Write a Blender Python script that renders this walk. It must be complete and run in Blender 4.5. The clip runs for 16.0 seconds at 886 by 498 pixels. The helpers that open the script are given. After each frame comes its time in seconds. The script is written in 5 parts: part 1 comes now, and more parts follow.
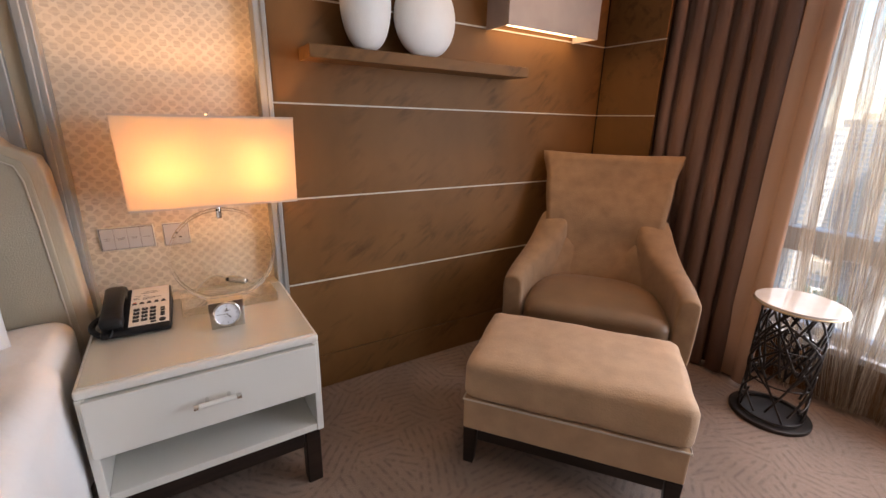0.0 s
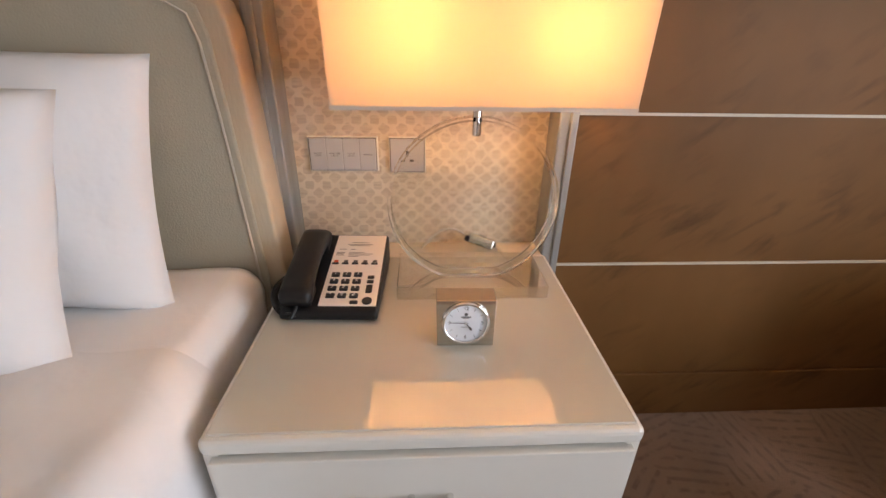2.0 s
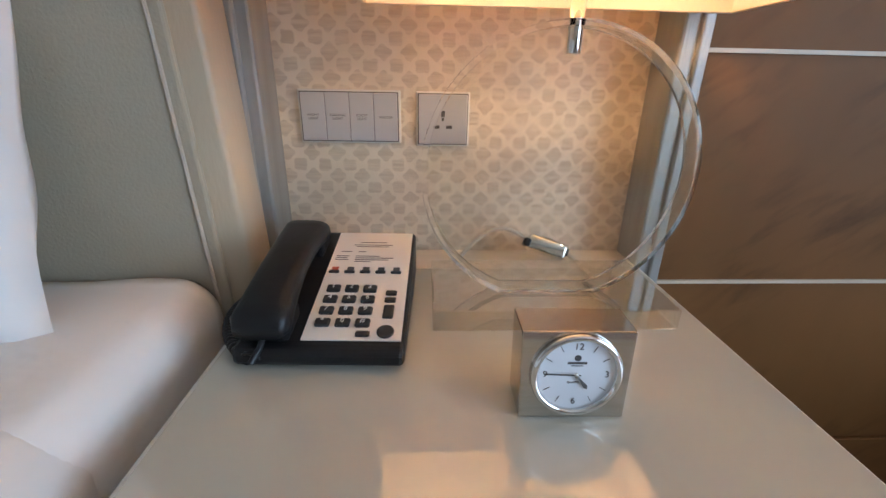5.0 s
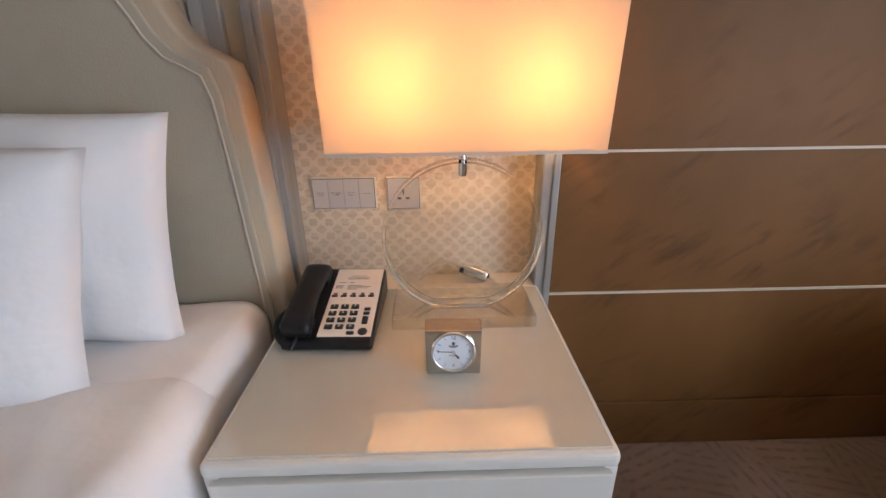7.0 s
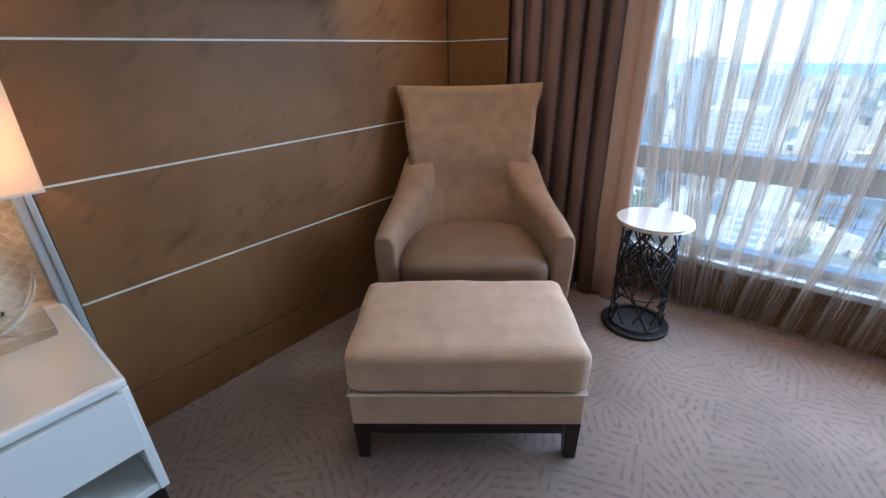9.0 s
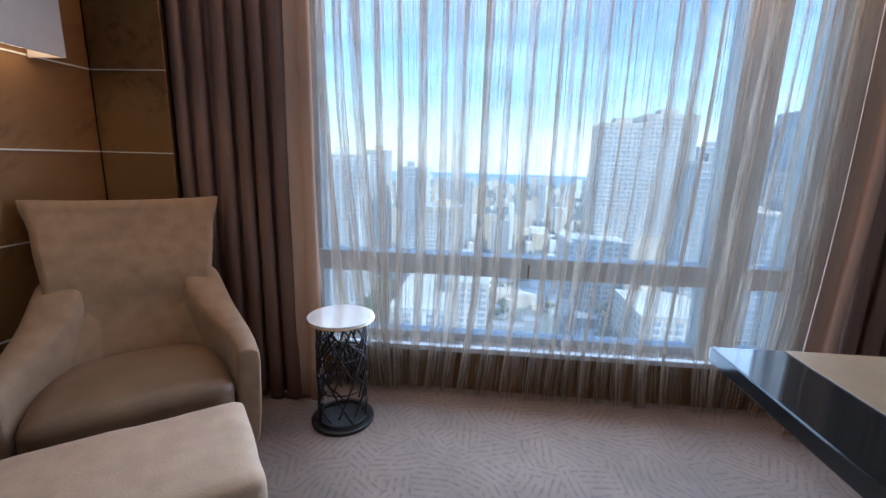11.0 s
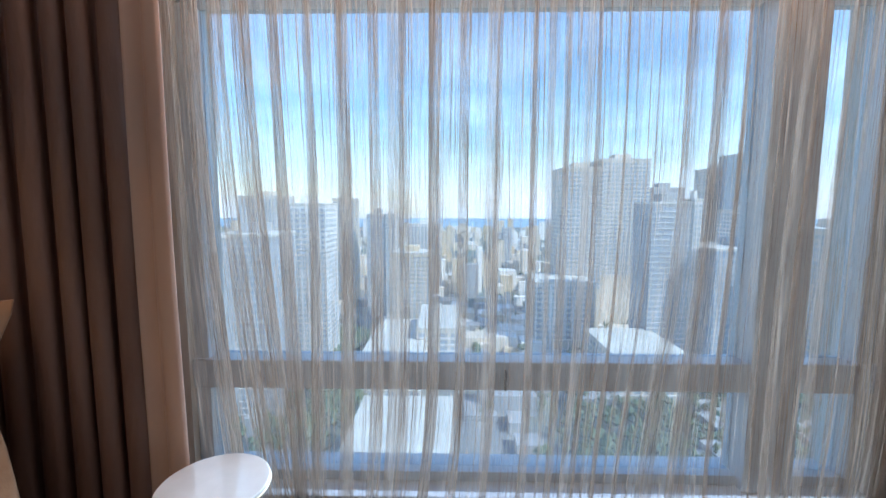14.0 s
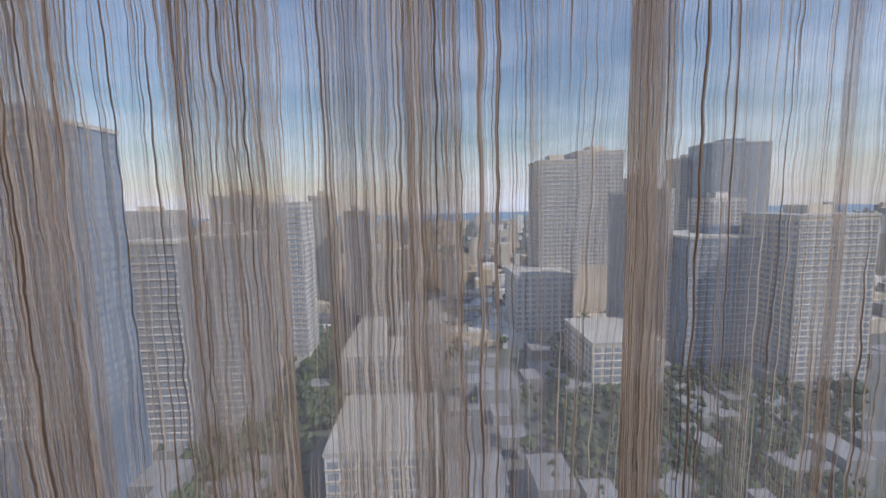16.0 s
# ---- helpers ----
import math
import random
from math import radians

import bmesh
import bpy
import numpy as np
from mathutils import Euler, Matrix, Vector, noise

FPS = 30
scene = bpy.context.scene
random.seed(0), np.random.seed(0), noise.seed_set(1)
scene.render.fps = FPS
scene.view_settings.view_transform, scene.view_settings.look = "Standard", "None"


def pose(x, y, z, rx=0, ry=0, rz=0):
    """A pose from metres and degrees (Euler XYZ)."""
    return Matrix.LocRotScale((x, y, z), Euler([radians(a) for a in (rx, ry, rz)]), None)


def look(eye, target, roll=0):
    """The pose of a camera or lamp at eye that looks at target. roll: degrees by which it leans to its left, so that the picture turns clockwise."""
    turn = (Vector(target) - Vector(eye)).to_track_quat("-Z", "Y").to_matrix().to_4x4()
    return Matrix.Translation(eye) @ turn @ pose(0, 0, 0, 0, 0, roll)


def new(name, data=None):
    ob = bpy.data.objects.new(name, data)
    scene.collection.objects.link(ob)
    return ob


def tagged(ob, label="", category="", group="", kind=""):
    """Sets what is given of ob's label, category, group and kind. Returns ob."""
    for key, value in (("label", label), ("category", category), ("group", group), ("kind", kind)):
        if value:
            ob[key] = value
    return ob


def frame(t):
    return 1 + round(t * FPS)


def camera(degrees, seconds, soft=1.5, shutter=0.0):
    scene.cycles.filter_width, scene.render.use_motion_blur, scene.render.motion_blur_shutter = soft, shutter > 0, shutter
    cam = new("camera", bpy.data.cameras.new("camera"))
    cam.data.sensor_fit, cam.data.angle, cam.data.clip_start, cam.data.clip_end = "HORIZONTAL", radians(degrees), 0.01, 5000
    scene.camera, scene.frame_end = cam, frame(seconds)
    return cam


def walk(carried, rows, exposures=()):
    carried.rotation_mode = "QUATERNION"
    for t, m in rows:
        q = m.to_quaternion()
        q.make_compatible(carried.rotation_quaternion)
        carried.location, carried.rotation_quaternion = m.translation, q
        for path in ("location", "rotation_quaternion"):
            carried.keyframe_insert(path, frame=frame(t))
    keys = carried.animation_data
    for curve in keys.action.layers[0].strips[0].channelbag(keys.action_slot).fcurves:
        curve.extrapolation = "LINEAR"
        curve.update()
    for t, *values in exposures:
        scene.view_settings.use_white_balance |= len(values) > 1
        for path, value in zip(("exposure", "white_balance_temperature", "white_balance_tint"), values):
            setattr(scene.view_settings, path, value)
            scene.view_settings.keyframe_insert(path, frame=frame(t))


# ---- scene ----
cam = camera(92.6, 16.0)
PATH = [
    (0, (-0.358, -1.773, 1.24), (0.673, -0.16, 0.66), 1.4),
    (0.5, (-0.334, -1.515, 1.233), (0.378, 0.261, 0.65), 1.4),
    (1, (-0.321, -1.277, 1.196), (0.072, 0.578, 0.561), 1.5),
    (1.5, (-0.291, -1.11, 1.150), (-0.160, 0.735, 0.373), 1.0),
    (2, (-0.347, -0.939, 1.058), (-0.242, 0.849, 0.170), 1.1),
    (2.5, (-0.383, -0.813, 0.955), (-0.289, 0.978, 0.071), 1.1),
    (3, (-0.398, -0.736, 0.892), (-0.302, 1.065, 0.027), 1.3),
    (3.5, (-0.395, -0.684, 0.879), (-0.298, 1.141, 0.066), 1.4),
    (4, (-0.398, -0.658, 0.867), (-0.313, 1.186, 0.097), 1.1),
    (4.5, (-0.402, -0.652, 0.862), (-0.316, 1.204, 0.123), 1.2),
    (5, (-0.407, -0.66, 0.869), (-0.318, 1.197, 0.132), 1.1),
    (5.2, (-0.403, -0.666, 0.872), (-0.324, 1.198, 0.151), 1.0),
    (7.5, (-0.291, -1.144, 1.156), (-0.244, 0.692, 0.364), -1.0),
    (8, (-0.295, -1.30, 1.200), (0.125, 0.475, 0.360), -1.8),
    (8.5, (-0.253, -1.404, 1.216), (0.74, 0.109, 0.366), -1.9),
    (9, (-0.154, -1.59, 1.233), (1.244, -0.432, 0.394), -1.4),
    (9.5, (-0.142, -1.699, 1.241), (1.496, -0.873, 0.447), 0.4),
    (10, (-0.107, -1.804, 1.245), (1.678, -1.266, 0.521), 0.3),
    (10.2, (-0.109, -1.809, 1.251), (1.73, -1.408, 0.573), 0.6),
    (12.3, (-0.032, -1.941, 1.393), (1.953, -1.862, 1.162), 0.3),
    (12.5, (-0.021, -1.935, 1.4), (1.966, -1.877, 1.178), 0.2),
    (13, (0.149, -1.929, 1.391), (2.136, -1.869, 1.176), 0.1),
    (13.5, (0.369, -1.889, 1.378), (2.358, -1.844, 1.171), -0.1),
    (14, (0.608, -1.908, 1.38), (2.597, -1.87, 1.177), 0.1),
    (14.5, (0.889, -1.941, 1.371), (2.878, -1.903, 1.162), 0.0),
    (15, (1.235, -1.908, 1.348), (3.223, -1.883, 1.132), -0.3),
    (15.5, (1.504, -1.857, 1.333), (3.491, -1.884, 1.106), -1.0),
    (16, (1.884, -1.739, 1.335), (3.871, -1.801, 1.109), -1.3),
]
walk(cam, [(t, look(eye, target, roll)) for t, eye, target, roll in PATH],
     [(0, 1.35, 7200, 24), (0.5, 1.85, 7200, 24), (1, 1.85, 6900, 20), (1.5, 1.5, 7100, 22), (2.5, 1.42, 7200, 20), (3.5, 1.35, 6200, 13), (5, 1.25, 5700, 10), (7.5, 1.35, 6500, 20), (8.5, 1.75, 5900, 15), (9, 1.45, 5000, 8), (9.5, 0.9, 4700, 5), (10, 0.9, 4750, 6), (12.5, 1.2, 5300, 9), (13.5, 0.95, 5300, 9), (14.5, 0.65, 5600, 12), (15.5, 0.05, 6700, 22), (16, -0.25, 6600, 25)])

# ---------------------------------------------------------------- light
world = bpy.data.worlds.new("world")
scene.world = world
world.use_nodes = True
wn = world.node_tree.nodes
sky = wn.new("ShaderNodeTexSky")
sky.sky_type = "NISHITA"
sky.sun_disc = False
SUN_ELEV, SUN_ROT = radians(42), radians(215)
sky.sun_elevation, sky.sun_rotation = SUN_ELEV, SUN_ROT
sky.air_density, sky.dust_density, sky.ozone_density = 1.9, 0.1, 7.0
# broken white cloud over the blue
tc = wn.new("ShaderNodeTexCoord")
cmap = wn.new("ShaderNodeMapping")
cmap.inputs["Scale"].default_value = (2.0, 2.0, 6.0)
cno = wn.new("ShaderNodeTexNoise")
cno.inputs["Scale"].default_value, cno.inputs["Detail"].default_value, cno.inputs["Roughness"].default_value = 1.4, 5, 0.55
crm = wn.new("ShaderNodeValToRGB")
crm.color_ramp.elements[0].position, crm.color_ramp.elements[1].position = 0.36, 0.76
cmx = wn.new("ShaderNodeMix")
cmx.data_type = "RGBA"
cmx.inputs[7].default_value = (9.5, 10.0, 10.8, 1)
wl = world.node_tree.links
wl.new(tc.outputs["Generated"], cmap.inputs["Vector"])
wl.new(cmap.outputs["Vector"], cno.inputs["Vector"])
wl.new(cno.outputs["Fac"], crm.inputs["Fac"])
csp, cel, cmu = wn.new("ShaderNodeSeparateXYZ"), wn.new("ShaderNodeMapRange"), wn.new("ShaderNodeMath")
cel.inputs["From Min"].default_value, cel.inputs["From Max"].default_value = 0.04, 0.42
cel.inputs["To Min"].default_value, cel.inputs["To Max"].default_value = 1.0, 0.16
cmu.operation = "MULTIPLY"
wl.new(tc.outputs["Generated"], csp.inputs["Vector"])
wl.new(csp.outputs["Z"], cel.inputs["Value"])
wl.new(crm.outputs["Color"], cmu.inputs[0])
wl.new(cel.outputs["Result"], cmu.inputs[1])
wl.new(cmu.outputs[0], cmx.inputs[0])
wl.new(sky.outputs["Color"], cmx.inputs[6])
wl.new(cmx.outputs[2], wn["Background"].inputs["Color"])
wn["Background"].inputs["Strength"].default_value = 0.15


def lamp(name, kind, place, target, energy, color, size=0.3, sizey=None, blend=0.5, spread=None):
    data = bpy.data.lights.new(name, kind)
    data.energy, data.color = energy, color
    if kind == "AREA":
        data.size = size
        if sizey:
            data.shape, data.size_y = "RECTANGLE", sizey
    elif kind == "SPOT":
        data.spot_size, data.spot_blend, data.shadow_soft_size = radians(spread), blend, size
    elif kind == "SUN":
        data.angle = size
    else:
        data.shadow_soft_size = size
    ob = new(name, data)
    ob.matrix_world = look(place, target)
    return ob


# the sun stands behind the building and lights the town
sun_dir = Vector((math.sin(SUN_ROT) * math.cos(SUN_ELEV), math.cos(SUN_ROT) * math.cos(SUN_ELEV), math.sin(SUN_ELEV)))
lamp("sun", "SUN", tuple(sun_dir * 100), (0, 0, 0), 5.0, (1.0, 0.90, 0.76), radians(0.5))
# the sky's light through the window opening
lamp("window_sky", "AREA", (1.972, -2.25, 1.22), (0, -2.25, 1.22), 23, (0.66, 0.83, 1.0), 1.9, 1.8)
lamp("window_sky_veil", "AREA", (2.160, -2.2, 1.22), (0, -2.2, 1.22), 19, (0.80, 0.90, 1.0), 2.6, 2.2)
WARM = (1.0, 0.66, 0.36)
# recessed ceiling downlights of the room
for dx, dy, e in ((0.3, -2.7, 6), (-1.5, -2.2, 6), (1.05, -0.62, 9)):
    lamp("downlight_beam", "SPOT", (dx, dy, 2.52), (dx, dy, 0), e, (1.0, 0.70, 0.42), 0.03, None, 0.6, 95)
# two bulbs inside the bedside lamp's shade
for bx_ in (-0.365, -0.115):
    lamp("bulb_light", "POINT", (bx_, -0.15, 1.075), (bx_, -0.15, 0), 2.3, (1.0, 0.58, 0.27), 0.03)
# tube inside the lit wall box
lamp("box_light", "AREA", (1.25, -0.085, 1.69), (1.25, -0.06, 0), 0.8, (1.0, 0.58, 0.27), 0.52, 0.10)
# warm strip in the curtain pocket
lamp("pocket_light", "AREA", (1.857, -2.2, 2.55), (1.90, -2.2, 0), 8, (1.0, 0.48, 0.18), 3.4, 0.04)


# ---------------------------------------------------------------- materials
def mat(name, color, rough=0.5, metal=0.0, color2=None, scale=8.0, stretch=(1, 1, 1), detail=5, bump=0.0, bump_scale=None,
        lo=0.35, hi=0.65, vary=0.0, sheen=0.0, coat=0.0, spec=0.5):
    m = bpy.data.materials.new(name)
    m.use_nodes = True
    n, l = m.node_tree.nodes, m.node_tree.links
    b = n["Principled BSDF"]
    b.inputs["Roughness"].default_value, b.inputs["Metallic"].default_value = rough, metal
    b.inputs["Sheen Weight"].default_value, b.inputs["Coat Weight"].default_value = sheen, coat
    b.inputs["Specular IOR Level"].default_value = spec
    b.inputs["Base Color"].default_value = (*color, 1)
    co = n.new("ShaderNodeTexCoord")
    mp = n.new("ShaderNodeMapping")
    mp.inputs["Scale"].default_value = stretch
    l.new(co.outputs["Object"], mp.inputs["Vector"])
    c2 = color2 or tuple(c * 0.86 for c in color)
    no = n.new("ShaderNodeTexNoise")
    no.inputs["Scale"].default_value, no.inputs["Detail"].default_value = scale, detail
    l.new(mp.outputs["Vector"], no.inputs["Vector"])
    rp = n.new("ShaderNodeValToRGB")
    rp.color_ramp.elements[0].position, rp.color_ramp.elements[1].position = lo, hi
    rp.color_ramp.elements[0].color, rp.color_ramp.elements[1].color = (*color, 1), (*c2, 1)
    l.new(no.outputs["Fac"], rp.inputs["Fac"])
    out = rp.outputs["Color"]
    if vary:
        oi = n.new("ShaderNodeObjectInfo")
        hs = n.new("ShaderNodeHueSaturation")
        mr = n.new("ShaderNodeMapRange")
        mr.inputs["To Min"].default_value, mr.inputs["To Max"].default_value = 1 - vary, 1 + vary
        l.new(oi.outputs["Random"], mr.inputs["Value"])
        l.new(mr.outputs["Result"], hs.inputs["Value"])
        l.new(out, hs.inputs["Color"])
        out = hs.outputs["Color"]
    l.new(out, b.inputs["Base Color"])
    if bump:
        bn = n.new("ShaderNodeTexNoise")
        bn.inputs["Scale"].default_value, bn.inputs["Detail"].default_value = bump_scale or scale * 6, 4
        l.new(mp.outputs["Vector"], bn.inputs["Vector"])
        bu = n.new("ShaderNodeBump")
        bu.inputs["Strength"].default_value, bu.inputs["Distance"].default_value = bump, 0.004
        l.new(bn.outputs["Fac"], bu.inputs["Height"])
        l.new(bu.outputs["Normal"], b.inputs["Normal"])
    return m


def math_node(n, l, op, a, b=None):
    k = n.new("ShaderNodeMath")
    k.operation = op
    for i, v in enumerate((a, b)):
        if v is None:
            continue
        if isinstance(v, (int, float)):
            k.inputs[i].default_value = v
        else:
            l.new(v, k.inputs[i])
    return k.outputs[0]


def wallpaper_mat():
    m = mat("wallpaper", (0.74, 0.65, 0.52), 0.7, 0.0, (0.67, 0.58, 0.45), 14, bump=0.15, bump_scale=300)
    n, l = m.node_tree.nodes, m.node_tree.links
    base = n["Color Ramp"].outputs["Color"]
    co = n.new("ShaderNodeTexCoord")
    wob = n.new("ShaderNodeTexNoise")
    wob.inputs["Scale"].default_value = 60
    l.new(co.outputs["Object"], wob.inputs["Vector"])
    sp = n.new("ShaderNodeSeparateXYZ")
    l.new(co.outputs["Object"], sp.inputs["Vector"])
    jit = math_node(n, l, "MULTIPLY", math_node(n, l, "SUBTRACT", wob.outputs["Fac"], 0.5), 1.3)
    k = 2 * math.pi / 0.041
    a = math_node(n, l, "ADD", math_node(n, l, "MULTIPLY", sp.outputs["X"], k), jit)
    c = math_node(n, l, "ADD", math_node(n, l, "MULTIPLY", sp.outputs["Z"], k * 1.06), jit)
    f = math_node(n, l, "ADD", math_node(n, l, "COSINE", a), math_node(n, l, "COSINE", c))
    g = math_node(n, l, "MULTIPLY", math_node(n, l, "MULTIPLY", math_node(n, l, "COSINE", math_node(n, l, "MULTIPLY", a, 2.0)),
                                             math_node(n, l, "COSINE", math_node(n, l, "MULTIPLY", c, 2.0))), 0.35)
    f = math_node(n, l, "ABSOLUTE", math_node(n, l, "ADD", f, g))
    st = n.new("ShaderNodeMapRange")
    st.inputs["From Min"].default_value, st.inputs["From Max"].default_value = 0.50, 0.80
    l.new(f, st.inputs["Value"])
    # brushed print that fades in and out
    mp = n.new("ShaderNodeMapping")
    mp.inputs["Scale"].default_value = (14, 14, 120)
    l.new(co.outputs["Object"], mp.inputs["Vector"])
    br = n.new("ShaderNodeTexNoise")
    br.inputs["Scale"].default_value, br.inputs["Detail"].default_value = 1.6, 6
    l.new(mp.outputs["Vector"], br.inputs["Vector"])
    fade = n.new("ShaderNodeMapRange")
    fade.inputs["From Min"].default_value, fade.inputs["From Max"].default_value = 0.30, 0.62
    fade.inputs["To Min"].default_value, fade.inputs["To Max"].default_value = 0.25, 1.0
    l.new(br.outputs["Fac"], fade.inputs["Value"])
    fac = math_node(n, l, "MULTIPLY", math_node(n, l, "MULTIPLY", st.outputs["Result"], fade.outputs["Result"]), 0.85)
    mx = n.new("ShaderNodeMix")
    mx.data_type = "RGBA"
    mx.inputs[7].default_value = (0.52, 0.43, 0.325, 1)
    l.new(fac, mx.inputs[0])
    l.new(base, mx.inputs[6])
    l.new(mx.outputs[2], n["Principled BSDF"].inputs["Base Color"])
    return m


def veneer_mat():
    """Brown figured veneer with short slanting flecks."""
    m = mat("veneer", (0.205, 0.098, 0.035), 0.5, 0, (0.153, 0.072, 0.025), 2.6, (1, 1, 0.6), vary=0.05, spec=0.15)
    n, l = m.node_tree.nodes, m.node_tree.links
    prev = n["Principled BSDF"].inputs["Base Color"].links[0].from_socket
    co = n.new("ShaderNodeTexCoord")
    mp = n.new("ShaderNodeMapping")
    rot = n.new("ShaderNodeMapping")
    rot.inputs["Rotation"].default_value = (radians(28), radians(38), 0)
    mp.inputs["Scale"].default_value = (2.6, 9, 13)
    l.new(co.outputs["Object"], rot.inputs["Vector"])
    l.new(rot.outputs["Vector"], mp.inputs["Vector"])
    a = n.new("ShaderNodeTexNoise")
    a.inputs["Scale"].default_value, a.inputs["Detail"].default_value, a.inputs["Distortion"].default_value = 2.2, 5, 0.4
    l.new(mp.outputs["Vector"], a.inputs["Vector"])
    big = n.new("ShaderNodeTexNoise")
    big.inputs["Scale"].default_value = 4.0
    l.new(co.outputs["Object"], big.inputs["Vector"])
    r1, r2 = n.new("ShaderNodeMapRange"), n.new("ShaderNodeMapRange")
    r1.inputs["From Min"].default_value, r1.inputs["From Max"].default_value = 0.48, 0.80
    r2.inputs["From Min"].default_value, r2.inputs["From Max"].default_value = 0.45, 0.65
    l.new(a.outputs["Fac"], r1.inputs["Value"])
    l.new(big.outputs["Fac"], r2.inputs["Value"])
    fac = math_node(n, l, "MULTIPLY", math_node(n, l, "MULTIPLY", r1.outputs["Result"], r2.outputs["Result"]), 0.85)
    mx = n.new("ShaderNodeMix")
    mx.data_type = "RGBA"
    mx.inputs[7].default_value = (0.055, 0.026, 0.011, 1)
    l.new(fac, mx.inputs[0])
    l.new(prev, mx.inputs[6])
    l.new(mx.outputs[2], n["Principled BSDF"].inputs["Base Color"])
    return m


def carpet_mat():
    m = mat("carpet", (0.24, 0.166, 0.122), 0.95, 0, (0.185, 0.127, 0.092), 3.0, bump=0.7, bump_scale=260, sheen=0.2)
    n, l = m.node_tree.nodes, m.node_tree.links
    prev = n["Principled BSDF"].inputs["Base Color"].links[0].from_socket
    co = n.new("ShaderNodeTexCoord")
    vo = n.new("ShaderNodeTexVoronoi")
    vo.inputs["Scale"].default_value = 7.0
    l.new(co.outputs["Object"], vo.inputs["Vector"])
    sp = n.new("ShaderNodeSeparateColor")
    l.new(vo.outputs["Color"], sp.inputs["Color"])
    ang = math_node(n, l, "MULTIPLY", sp.outputs["Red"], 6.28)
    sx = n.new("ShaderNodeSeparateXYZ")
    l.new(co.outputs["Object"], sx.inputs["Vector"])
    u = math_node(n, l, "ADD", math_node(n, l, "MULTIPLY", sx.outputs["X"], math_node(n, l, "COSINE", ang)),
                  math_node(n, l, "MULTIPLY", sx.outputs["Y"], math_node(n, l, "SINE", ang)))
    w = math_node(n, l, "SINE", math_node(n, l, "MULTIPLY", u, 200.0))
    st = n.new("ShaderNodeMapRange")
    st.inputs["From Min"].default_value, st.inputs["From Max"].default_value = 0.1, 0.8
    l.new(w, st.inputs["Value"])
    no = n.new("ShaderNodeTexNoise")
    no.inputs["Scale"].default_value, no.inputs["Detail"].default_value = 38, 3
    l.new(co.outputs["Object"], no.inputs["Vector"])
    brk = n.new("ShaderNodeMapRange")
    brk.inputs["From Min"].default_value, brk.inputs["From Max"].default_value = 0.40, 0.58
    l.new(no.outputs["Fac"], brk.inputs["Value"])
    fac = math_node(n, l, "MULTIPLY", math_node(n, l, "MULTIPLY", st.outputs["Result"], brk.outputs["Result"]), 0.62)
    mx = n.new("ShaderNodeMix")
    mx.data_type = "RGBA"
    mx.inputs[7].default_value = (0.105, 0.068, 0.048, 1)
    l.new(fac, mx.inputs[0])
    l.new(prev, mx.inputs[6])
    l.new(mx.outputs[2], n["Principled BSDF"].inputs["Base Color"])
    return m


